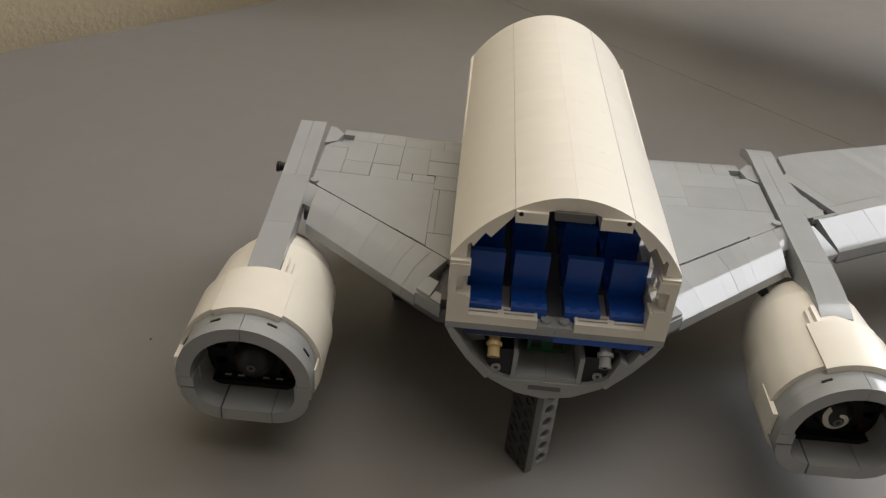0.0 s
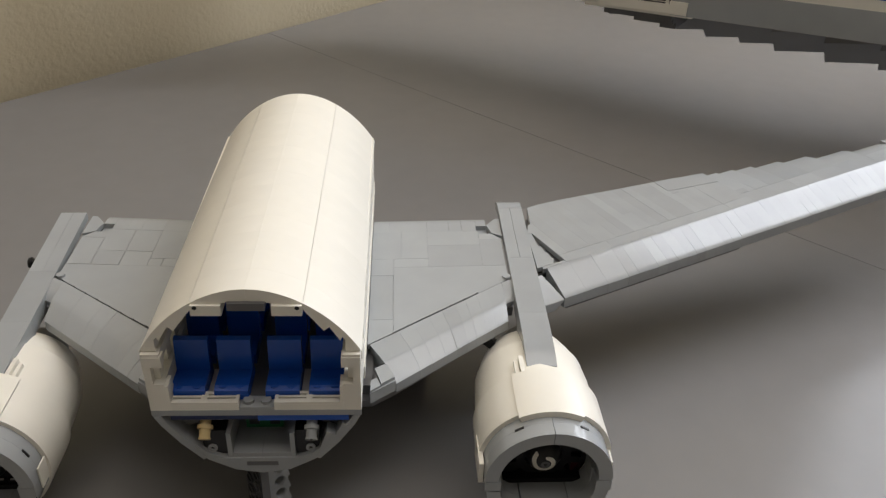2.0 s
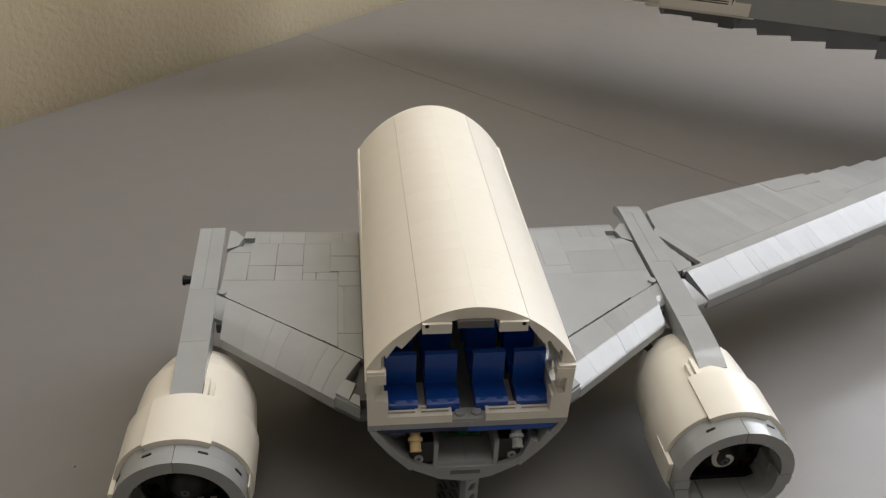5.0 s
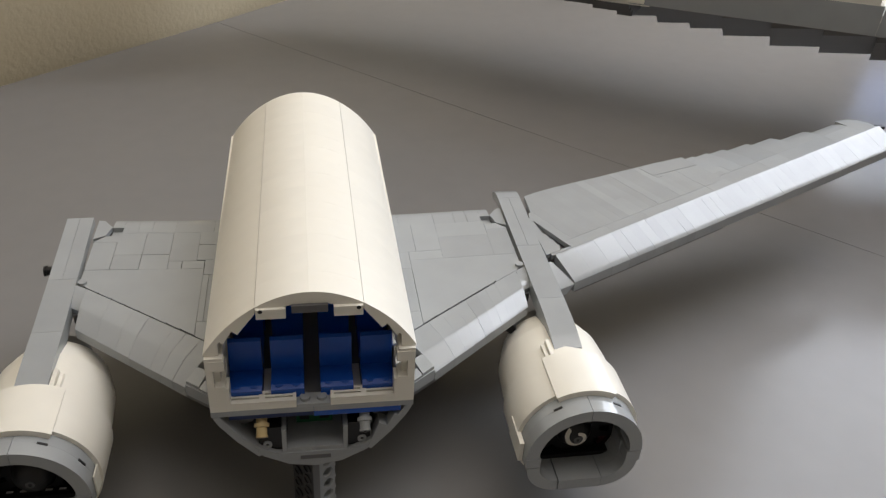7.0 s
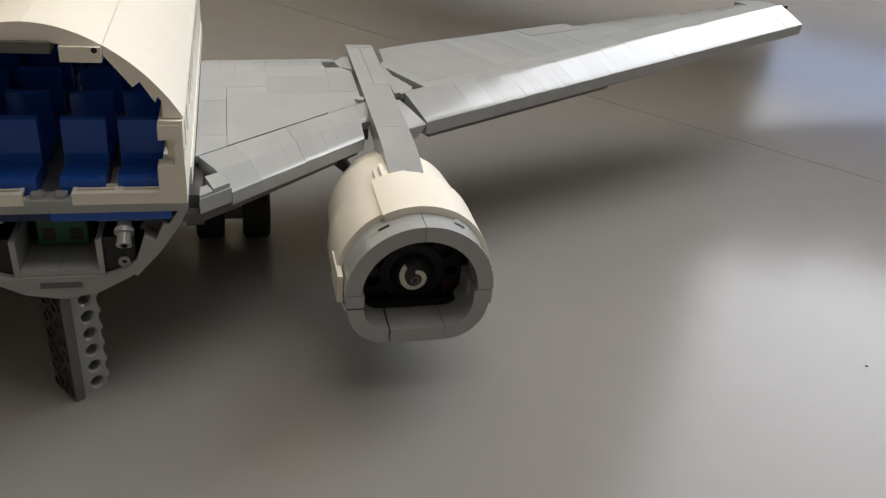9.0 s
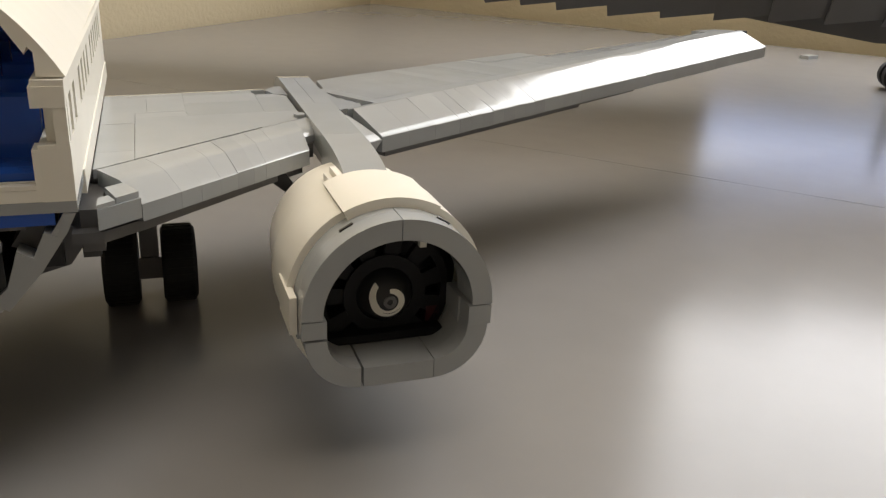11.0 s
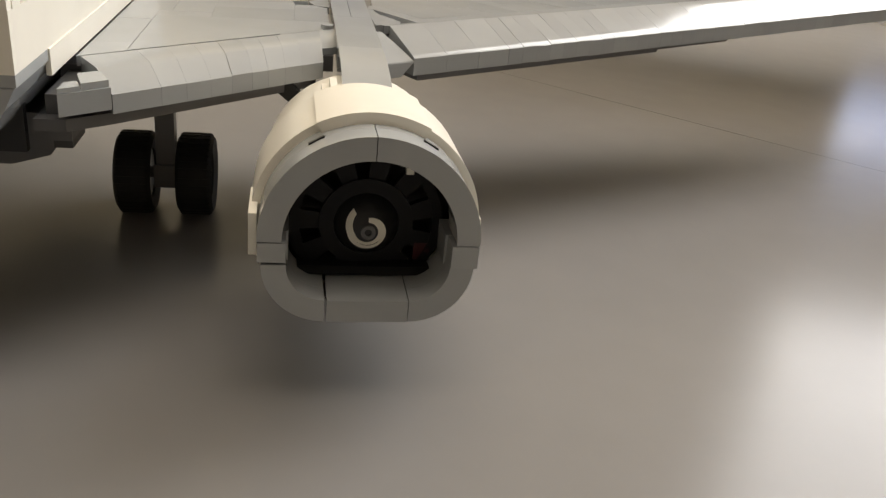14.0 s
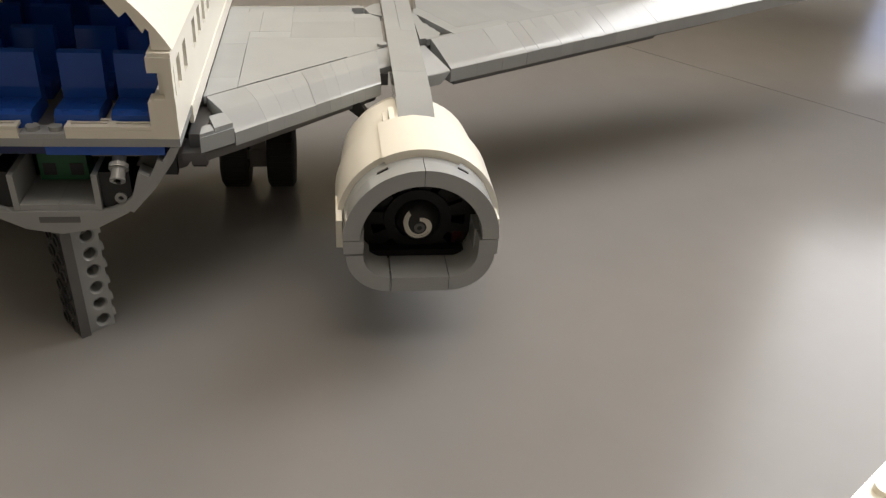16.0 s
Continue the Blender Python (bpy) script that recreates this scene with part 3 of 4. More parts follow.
def outer_wing():
    o = Vector((164.2, 113.0))
    d = Vector((0.9105, 0.4135))
    n = Vector((-0.4135, 0.9105))

    def place(s, w, z):
        p = o + d * s + n * w
        return (p.x, p.y, z + 88.6 + 0.0525 * s - 0.048 * max(0.0, w - 16.0))

    wing = part("wing", prism([(11, 15), (311, 15), (311, 33), (188, 46), (38, 60), (22.6, 60)], -9, -3.4, place, 0.2), GREY, plane, "long light grey outer wing, tapering to a rounded tip")
    ring = [(10.2, 16.2), (331.5, 16.2), (332.5, 25), (329.5, 33.5), (324, 39.0), (314.5, 42.2), (226, 56.6), (141, 70.8), (56.5, 84.4), (35, 86.8), (25.6, 86.6), (10.2, 56)]
    rng = random.Random(9)

    def tile(s0, s1, w0, w1, top=0.0, gap=0.03):
        cell = clip_poly([(s0, w0), (s1, w0), (s1, w1), (s0, w1)], ring)
        if len(cell) >= 3 and area(cell) > 3:
            part("wing_tile", prism(inset_poly(cell, gap), top - 3.3, top - rng.uniform(0, 0.09), place), GREY, wing)

    for s0, s1 in ((9, 45), (45, 78), (78, 110), (110, 141), (141, 161)):
        tile(s0, s1, 16, 24.8, 0, 0.03)
    joints = [9.4, 17, 25, 33.5, 41.5, 47.5, 54, 61.5, 68, 74.5, 81.2, 88.5, 96, 102.5, 109.5, 117, 122.5, 128.5, 135, 141, 147.5, 154, 161]
    for s0, s1 in zip(joints, joints[1:]):
        wide = 0.1 if s1 in (33.5, 96) or s0 in (33.5, 96) else rng.choice((0.01, 0.03, 0.05))
        cut = {54: 43.5, 81.2: 46.5, 109.5: 50, 128.5: 53}.get(s1, 95)
        tile(s0, s1, 24.9, cut, 0, wide), tile(s0, s1, cut, 95, 0, wide)

    def edge(s):
        return 70.8 - (s - 141) * 14.2 / 85 if s < 226 else 56.6 - (s - 226) * 14.4 / 88.5

    # beyond the middle: a flat strip, then curved slopes that fall off to the trailing edge in steps
    for s0, s1 in ((161, 175), (175, 188), (188, 203), (203, 226), (226, 250), (250, 281), (281, 313)):
        tile(s0, s1, 16, 30, -0.35, 0.03)
        a, b = 30.1, edge(s1) + (2.4 if s0 < 250 else 0.6)
        prof = [(a, -0.4), (a + (b - a) * 0.35, -0.9), (a + (b - a) * 0.6, -1.6), (a + (b - a) * 0.8, -2.5), (b, -3.6), (b, -5.6), (a, -5.6)]
        jig = rng.uniform(-0.1, 0.06)
        smooth(part("trailing_slope", prism(prof, s0 + 0.06, s1 - 0.06, lambda u, v, w, jig=jig: place(w, u, v + jig)), GREY, wing), 25)
    tile(313, 334, 16, 50, -0.4, 0.06)
    part("step_plate", prism([(122, 57.5), (160.6, 51.5), (160.6, 66.8), (122, 73.2)], -0.3, 0.2, place, 0.15), GREY, wing)
    part("step_plate", prism([(160.8, 35.8), (169, 35.6), (169, 30.2), (160.8, 30.2)], -0.9, -0.2, place, 0.1), GREY, wing)
    for s0, w0, w1 in ((46, 82.8, 86.0), (84, 76.8, 80.2), (112, 72.4, 76.0)):
        part("trailing_plate", prism([(s0, w0), (s0 + 30, w0 - 4.2), (s0 + 30, w1 - 4.4), (s0, w1)], -3.4, -0.5, place, 0.15), GREY, wing)
    prof = [(16.2, 0), (15.6, -0.1), (12.2, -1.42), (8.8, -2.77), (5.4, -4.14), (2.0, -5.53), (-1.4, -6.95), (-4.5, -8.28), (-4.9, -8.7), (-4.9, -15.4), (16.2, -15.4)]
    s = -4.2
    while s < 331:
        wd = 7.55 if s > 42 else 15.6
        e = min(s + wd, 333)
        jig, lean, gap = rng.uniform(-0.07, 0.04), rng.uniform(-0.01, 0.01), 0.12 if 26 < s < 32 else rng.choice((0.008, 0.012, 0.03))

        def place2(w, z, ss, jig=jig, lean=lean):
            return place(ss, w, z + jig + lean * (w - 6))
        smooth(part("leading_slope", prism(prof, s + gap, e - gap, place2), GREY, wing), 25)
        s += wd
    # beside the pylon: a lower end piece, flush tiles and the dark openings between them
    bm = bmesh.new()
    rows = []
    for w, z in ((13.0, -1.3), (9.3, -2.85), (5.4, -4.5), (2.0, -6.15), (-1.4, -7.75), (-4.5, -9.4), (-4.8, -9.9), (-4.8, -15.4), (13.0, -15.4)):
        end = -8.6 + (9.3 - w) * 0.31
        rows.append((bm.verts.new(place(-19.5 if w < 9 else -16, w, z)), bm.verts.new(place(end if z > -15 else -9.8, w, z))))
    for A, B in zip(rows, rows[1:] + rows[:1]):
        bm.faces.new((A[0], A[1], B[1], B[0]))
    bm.faces.new([r[0] for r in rows]), bm.faces.new([r[1] for r in rows[::-1]])
    part("leading_block", bm, GREY, wing)
    part("wing_tile", prism([(-9.0, 18.9), (2.4, 18.9), (5.6, 23.6), (4.7, 25.6), (6.1, 30.8), (5.1, 32.8), (6.6, 38.8), (5.4, 40.8), (9.7, 55.4), (6.9, 56.0)], -3.3, -0.1, place), GREY, wing)
    part("wing_tile", prism([(7.0, 56.3), (9.8, 55.7), (17.4, 62.6), (25.4, 62.6), (25.4, 66.6), (13.8, 66.4)], -3.3, -0.08, place), GREY, wing)
    part("wing_tile", prism([(-6.6, 16.4), (9.9, 16.4), (9.9, 18.6), (-5.6, 18.6)], -3.3, -0.05, place), GREY, wing)
    for ss, ww in ((5.2, 24), (6.4, 31.5), (7.4, 39), (8.6, 46.5)):
        part("stud", add_cyl(bmesh.new(), place(ss, ww, -4.4), 2.4, 1.8, "z", 16), DARK, wing)
    part("stud", add_cyl(bmesh.new(), place(23.4, 69.0, -3.0), 2.4, 2.6, "z", 16), GREY, wing)
    part("root_plate", prism([(-9.0, 18.0), (11.3, 18.0), (26, 62), (28.3, 80), (17.0, 78)], -7.6, -4.5, place, 0.15), DARK, wing)
    part("root_plate", prism([(-14, 2), (-4, 2), (-4, 17.9), (-9.6, 17.9)], -13, -9, place, 0.15), DARK, wing)
    for s0, s1, w0, z0 in ((-1, 134, -3.1, -18.1), (134.1, 185, -2.3, -17.2), (185.1, 284, -1.7, -16.4)):
        part("wing_underside", prism([(s0, w0), (s1, w0), (s1, 36), (s0, 38)], z0, -15.3, place, 0.15), DARK, wing)
    clip = part("wing_tip_clip", box(-3.5, 3.5, -2.2, 2.2, -1.2, 1.2, 0.3), BLACK, wing)
    clip.location = Vector(place(335.2, 16.5, -1.8)) * MM
    return wing


outer_wing()


def pylon(x, y0, y1, z0, z1, yaw, rise, curl):
    p = new("pylon")
    p.parent = plane
    p["label"] = "grey pylon strip running over the wing"
    p.location = Vector((x, y0, 0)) * MM
    p.rotation_euler = (0, 0, radians(yaw))
    L = y1 - y0
    front = [(0, z0 - 1.6), (0, z0), (5, z0 + 0.32 * rise), (12, z0 + 0.62 * rise), (20, z0 + 0.82 * rise), (30, z0 + 0.95 * rise), (40, z0 + rise), (40, z0 - 8), (31, z0 - 9), (15, z0 - 5.5)]
    smooth(part("pylon_front", prism(front, -7.9, 7.9, along_x, 0.15), GREY, p), 25)
    za, zb = z0 + rise, z1
    mid = 40 + (L - 40) * 0.42
    zm = za + (zb - za) * 0.42
    part("pylon_tile", prism([(40.15, za), (mid, zm), (mid, zm - 6), (40.15, za - 10)], -7.9, 7.9, along_x, 0.2), GREY, p)
    end = L - (17 if curl else 0)
    for s0, s1 in ((-7.9, -0.4), (-0.25, 7.9)):
        part("pylon_tile", prism([(mid + 0.15, zm), (end, zb), (end, zb - 5), (mid + 0.15, zm - 6)], s0, s1, along_x, 0.2), GREY, p)
    if curl:
        tail = [(end + 0.1, zb), (end + 7, zb - 0.5), (end + 13, zb - 2.4), (L, zb - 5.5), (L - 2, zb - 8.5), (end + 0.1, zb - 5)]
        smooth(part("pylon_tail", prism(tail, -7.9, 7.9, along_x, 0.1), GREY, p), 30)
    part("pylon_core", box(-3.8, 3.8, 18, L - 28, z0 - 14, z0 + 0.5), DARK, p)
    return p


pylon(139.2, 41.6, 214.0, 83.8, 89.2, 0, 4.7, True)
pylon(-137.5, 36.0, 184.0, 84.4, 91.0, 1.5, 1.6, False)
knob = part("knob", add_cyl(bmesh.new(), (-153.5, 138, 83.0), 2.6, 9, "x", 16), BLACK, plane)
part("knob_rim", add_tube(bmesh.new(), (-154.2, 138, 83.0), 3.2, 2.2, 1.6, "x", 16), BLACK, knob)


# ---- engines ----
def engine(x, z, yaw):
    e = new("engine")
    e.parent = plane
    e.location, e.rotation_euler = Vector((x, -7.8, z)) * MM, (0, 0, radians(yaw))
    e["label"] = "white and grey jet engine with a dark fan"

    def arc(r, a0, a1, n, cx=0.0, cz=0.0):
        return [(cx + r * math.cos(radians(a0 + (a1 - a0) * i / n)), cz + r * math.sin(radians(a0 + (a1 - a0) * i / n))) for i in range(n + 1)]
    R, r = 31.4, 24.6
    for a0, a1 in ((0.25, 89.75), (90.25, 179.75)):
        smooth(part("intake_ring", prism(arc(R, a0, a1, 18) + arc(r, a1, a0, 18), 0, 8, along_y, 0.12), GREY, e), 30)
        smooth(part("inner_ring", prism(arc(R + 0.02, a0, a1, 18) + arc(r, a1, a0, 18), 8.02, 14.5, along_y), GREY, e), 30)
    for s in (-1, 1):
        part("ring_block", box(*sorted((23.4 * s, 31.2 * s)), -0.15, 8, -7.0 if s > 0 else -6.0, -0.25, 0.25), GREY, e)
        cor = arc(17.9, -90, 0, 12, 12.3, -6.9) + arc(11.0, 0, -90, 12, 12.3, -6.9)
        cor = [(px * s, pz) for px, pz in cor]
        smooth(part("ring_corner", prism(cor, 0, 8, along_y, 0.18), GREY, e), 30)
        smooth(part("inner_corner", prism(cor, 8.12, 20, along_y), GREY, e), 30)
        part("side_panel", box(*sorted((31.5 * s, (32.2 if s > 0 else 33.8) * s)), 6, 26, -6.6, 6.0), WHITE, e)
        part("ring_inner_block", box(*sorted((22.7 * s, 31.2 * s)), 8.12, 20, -9.3, -0.15), GREY, e)
        m = part("ring_slot", box(-2.2, 2.2, 0, 0.9, -0.5, 0.25, 0), BLACK, e)
        m.location = Vector(((R + 0.1) * math.cos(radians(90 - 17 * s)), 13.6, (R + 0.25) * math.sin(radians(90 - 17 * s)))) * MM
        m.rotation_euler = (0, radians(17 * s), 0)
        for a in (66, 28) if x < 0 else (60,):
            m = part("ring_slot", box(-2.4, 2.4, 0, 1.1, -0.5, 0.3, 0), BLACK, e)
            ang = a if s > 0 else 180 - a
            m.location = Vector(((R + 0.1) * math.cos(radians(ang)), 7.3, (R + 0.1) * math.sin(radians(ang)))) * MM
            m.rotation_euler = (0, radians(90 - ang), 0)
    part("ring_base", box(-11.5, 12.0, -0.25, 20, -24.8, -18.0, 0.4), GREY, e)
    # cowl
    for a0, a1 in ((-52, 61.6), (62, 117), (117.4, 232)):
        raised = 1.0 if a0 == 62 else 0
        smooth(part("cowl_panel", prism(arc(33.7 + raised, a0, a1, 18) + arc(30.2, a1, a0, 18), 14.6 - (3.0 if raised else 0), 43, along_y, 0.2), WHITE, e), 30)

    def cone(name, y0, r0, y1, r1, mat, seg=44, inner=2.0, low=-24.8):
        bm = bmesh.new()
        ring = []
        for yy, rr in ((y0, r0), ((y0 + y1) / 2, (r0 + r1) / 2 + 0.5), (y1, r1), (y1, r1 - inner), (y0, r0 - inner)):
            ring.append([bm.verts.new((rr * math.cos(2 * math.pi * i / seg), yy, max(rr * math.sin(2 * math.pi * i / seg), low))) for i in range(seg)])
        for k in range(5):
            for i in range(seg):
                bm.faces.new((ring[k][i], ring[k][(i + 1) % seg], ring[(k + 1) % 5][(i + 1) % seg], ring[(k + 1) % 5][i]))
        return smooth(part(name, bm, mat, e), 30)
    cone("cowl_rear", 43.1, 31.6, 72, 30.2, WHITE)
    cone("cowl_rear", 72.1, 29.6, 89, 24.0, WHITE)
    cone("cowl_lower", 14.5, 31.5, 41, 30.8, WHITE)
    cone("nozzle", 89.1, 18, 108, 12, DARK)
    if x > 0:
        part("strut", prism([(-32, 23), (-22, 23), (-15.5, 13), (-18.5, 12)], 84, 91, along_y, 0.3), BLACK, e)
    side = -1 if x > 0 else 1
    part("saddle", box(*sorted((8.4 * side, 10.6 * side)), 41.5, 56, 25, 32.6, 0.25), WHITE, e)
    part("saddle", box(*sorted((11.2 * side, 13.2 * side)), 43.2, 54, 25, 31.0, 0.25), WHITE, e)
    # fan: rim, spokes with rounded gaps between, hub
    part("fan_back", add_cyl(bmesh.new(), (0, 30, 0), 29, 2, "y", 32), BLACK, e)
    fan = part("fan", add_tube(bmesh.new(), (0, 20, 0), 23.2, 20.2, 3.4, "y", 40), FANBLACK, e)
    fan.location = Vector((0.4, 0, -2.0)) * MM
    spokes = 11
    for k in range(spokes):
        a = 2 * math.pi * (k + 0.3) / spokes
        b = part("blade", chamfer(add_prism(bmesh.new(), [(-2.2, 12), (2.2, 12), (3.3, 20.8), (-3.3, 20.8)], -1.4, 1.4, along_y), 0.5), FANBLACK, fan)
        b.location, b.rotation_euler = Vector((0, 21.5, 0)) * MM, (0, a, 0)
    part("fan_ring", add_tube(bmesh.new(), (0, 19.2, 0), 14.2, 9.8, 3.4, "y", 40), FANBLACK, fan)
    hub = bmesh.new()
    seg, dome = 28, [(2.4, 12.8), (4.6, 13.6), (7.2, 15.6), (9.2, 18.4), (9.8, 20.5)] if x > 0 else [(2.2, 11.6), (5.4, 12.4), (8.4, 14.4), (10.4, 17.4), (11.0, 20.5)]
    rows = [[hub.verts.new((q * math.cos(2 * math.pi * i / seg), w, q * math.sin(2 * math.pi * i / seg))) for i in range(seg)] for q, w in dome]
    for A, B in zip(rows, rows[1:]):
        for i in range(seg):
            hub.faces.new((A[i], A[(i + 1) % seg], B[(i + 1) % seg], B[i]))
    hub.faces.new(rows[0]), hub.faces.new(rows[-1])
    smooth(part("spinner", hub, SPINNER, fan, "dark grey spinner"), 40)
    part("spinner_hole", add_tube(bmesh.new(), (0, dome[0][1] - 0.5, 0), 2.2, 1.1, 1.2, "y", 18), DARK, fan)
    if x > 0:
        spiral = bmesh.new()
        prev = None
        for i in range(41):
            u = i / 40
            a = radians(125 + 325 * u)
            wdt = 0.35 + 1.05 * math.sin(math.pi * (0.12 + u * 0.8))
            rr = 5.4 - 1.7 * u + 1.4 * max(0.0, 1 - 5 * u)
            quad = []
            for r2 in (rr - wdt, rr + wdt):
                w = next(w0 + (w1 - w0) * (r2 - q0) / (q1 - q0) for (q0, w0), (q1, w1) in zip(dome, dome[1:]) if r2 <= q1 or q1 == dome[-1][0])
                quad.append(spiral.verts.new((r2 * math.cos(a), w - 0.25, r2 * math.sin(a))))
            if prev:
                spiral.faces.new((prev[0], prev[1], quad[1], quad[0]))
            prev = quad
        ext = bmesh.ops.extrude_face_region(spiral, geom=list(spiral.faces))
        bmesh.ops.translate(spiral, vec=(0, 0.5, 0), verts=[v for v in ext["geom"] if isinstance(v, bmesh.types.BMVert)])
        part("spiral_mark", spiral, WHITE, fan, "white swirl on the spinner")
    for cx in (-15, -8.6, 3.5, 10) if x < 0 else ():
        # thin pale strip: the glint on the shiny black base, painted as colour
        part("clip", box(cx, cx + 3.4, 17.2, 18.4, -11.3, -11.08, 0), PALE, fan)
        part("clip_base", box(cx - 1, cx + 4.4, 17.0, 20, -14.2, -11.2, 0.2), FANBLACK, fan)
    part("clip", box(-1.1, 1.1, 0, 2.4, -2.4, 2.4, 0.5), WHITE, e).location = Vector((11.6, 14, 18.4)) * MM
    part("clip", box(-0.8, 0.8, 0, 2.0, -1.2, 1.2, 0.4), WHITE, e).location = Vector((6.4, 14, 20.6)) * MM
    part("red_brick", box(15.5, 20.5, 20, 27, -14.3, -8.5), RED, e)
    part("fan_base", box(-20, 20, 15, 29, -17.2, -14.4), FANBLACK, e)
    return e


engine(138.5, 52.7, 0.6)
engine(-137.6, 51.7, 0)


# ---- landing gear ----
def main_gear(x):
    g = part("landing_gear", box(-3.9, 3.9, -3.9, 3.9, 12, 76), SLATE, plane, "twin-wheel main landing gear")
    g.location = Vector((x, 135.5, 0)) * MM
    part("axle", add_cyl(bmesh.new(), (-12, 0, 17.5), 2.4, 24, "x", 14), DARK, g)
    part("axle_block", box(-5, 5, -5.2, -4.0, 12.5, 22.5, 0.3), SLATE, g)
    for cx in (-12.3, 12.3):
        t = bmesh.new()
        prof = [(10.5, -6.0), (15.6, -7.4), (16.9, -6.3), (17.5, -3), (17.5, 3), (16.9, 6.3), (15.6, 7.4), (10.5, 6.0)]
        seg = 40
        rings = [[t.verts.new((w + cx, r2 * math.cos(2 * math.pi * i / seg), 17.5 + r2 * math.sin(2 * math.pi * i / seg))) for i in range(seg)] for r2, w in prof]
        for k in range(len(prof)):
            for i in range(seg):
                t.faces.new((rings[k][i], rings[k][(i + 1) % seg], rings[(k + 1) % len(prof)][(i + 1) % seg], rings[(k + 1) % len(prof)][i]))
        ty = smooth(part("tyre", t, RUBBER, g), 30)
        tread = bmesh.new()
        for i in range(36):
            a = 2 * math.pi * i / 36
            add_prism(tread, [(-6.4, 17.1), (6.4, 17.1), (5.6, 17.75), (-5.6, 17.75)], -1.0, 1.0, lambda u, v, w, a=a: (u + cx, w * math.cos(a) - v * math.sin(a), 17.5 + w * math.sin(a) + v * math.cos(a)))
        part("tread", tread, RUBBER, ty)
        part("rim", add_tube(bmesh.new(), (cx - 5.2, 0, 17.5), 10.8, 3.0, 10.4, "x", 28), GREY, g)


main_gear(63.3)
main_gear(-63.3)


# nose support: an upright beam with pin holes and a dark plate beside it
def holed_beam(x0, x1, cx, y0, y1, pitch, count, radius):
    """An upright square beam; round holes are sunk into its near face, one to each unit of its height."""
    bm = bmesh.new()
    seg = 24
    depth = (y1 - y0) * 0.8
    for k in range(count):
        z0, z1 = k * pitch, (k + 1) * pitch
        cz = (z0 + z1) / 2
        square, lip, circle, back = [], [], [], []
        for i in range(seg):
            a = 2 * math.pi * i / seg
            c, s = math.cos(a), math.sin(a)
            q = 1 / max(abs(c), abs(s))
            square.append(bm.verts.new((cx + c * q * (x1 - cx if c > 0 else cx - x0), y0, cz + s * q * pitch / 2)))
            lip.append(bm.verts.new((cx + (radius + 0.7) * c, y0, cz + (radius + 0.7) * s)))
            circle.append(bm.verts.new((cx + radius * c, y0 + 0.8, cz + radius * s)))
            back.append(bm.verts.new((cx + radius * c, y0 + depth, cz + radius * s)))
        for A, B in ((square, lip), (lip, circle), (circle, back)):
            for i in range(seg):
                bm.faces.new((A[i], A[(i + 1) % seg], B[(i + 1) % seg], B[i]))
        bm.faces.new(back)
    top = count * pitch
    for ring in ([(x0, y0, 0), (x0, y0, top), (x0, y1, top), (x0, y1, 0)], [(x1, y0, 0), (x1, y1, 0), (x1, y1, top), (x1, y0, top)], [(x0, y1, 0), (x0, y1, top), (x1, y1, top), (x1, y1, 0)],
                 [(x0, y0, top), (x1, y0, top), (x1, y1, top), (x0, y1, top)], [(x0, y0, 0), (x0, y1, 0), (x1, y1, 0), (x1, y0, 0)]):
        bm.faces.new([bm.verts.new(v) for v in ring])
    bmesh.ops.remove_doubles(bm, verts=bm.verts, dist=0.01)
    return bm


nose = new("nose_support")
nose.parent = plane
nose["label"] = "grey upright beam with round holes under the nose"
nose.location, nose.rotation_euler = Vector((0.6, 2.4, 0)) * MM, (0, 0, radians(36))
beam = part("beam", holed_beam(0.9, 11.9, 7.4, 1.2, 9.0, 8.4, 6, 2.5), GREY, nose)
for k in range(6):
    part("stud", chamfer(add_cyl(bmesh.new(), (11.9, 5, 4.2 + 8.4 * k), 2.4, 1.7, "x", 18), 0.2), GREY, beam)
plate = part("plate", box(-3.2, 0.85, 0, 17, 0, 52), COAL, nose, "dark grey plate, studs sideways")
part("plate_edge", box(-3.25, 0.8, -0.5, -0.05, 0, 52, 0.1), DARK, plate)
for k in range(6):
    for y in (4.5, 12.5):
        part("stud_ring", add_tube(bmesh.new(), (-4.0, y, 4.2 + 8.4 * k), 3.2, 2.2, 0.9, "x", 18), COAL, plate)

# ---- second airliner, behind ----
liner = thing("background_airliner", "large toy-brick airliner, white with blue stripe and grey belly", "toy airliner")
S0 = Vector((167, 586, 140))
SD = Vector((0.807, -0.470, 0.0273))     # along the fuselage, nose slightly up
SN = Vector((-0.500, -0.660, -0.040))     # towards the near side
SZ = Vector((-0.04, -0.10, 0.98))


def on_liner(u, v, w):
    return tuple(S0 + SD * u + SN * w + SZ * (v - 140))


# layers of the fuselage: lower and upper height, set-back of the near side, start at the tail, material
LAYERS = [
    (105, 112, 28, 175, GREY), (112, 118, 17, 150, GREY), (118, 125, 8, 120, GREY), (125, 132, 2, 100, GREY), (132, 140, 0, 12, GREY),
    (140, 147, 0, -108, WHITE), (147, 156, 0, -260, WHITE), (156, 166, 0, -262, WHITE), (166, 176, 0, -264, WHITE), (176, 186, 0, -266, WHITE), (186, 196, 0, -268, WHITE),
    (196, 206, 1, -268, WHITE), (206, 216, 4, -210, WHITE), (216, 226, 9, -150, WHITE), (226, 236, 17, -90, WHITE), (236, 246, 28, -30, WHITE),
    (246, 256, 42, 30, WHITE), (256, 266, 62, 90, WHITE), (266, 274, 84, 150, WHITE),
]
MID = -112.0
OPEN = 436.0     # the upper fuselage ends here; only the belly goes on
BELLY_END = 760.0


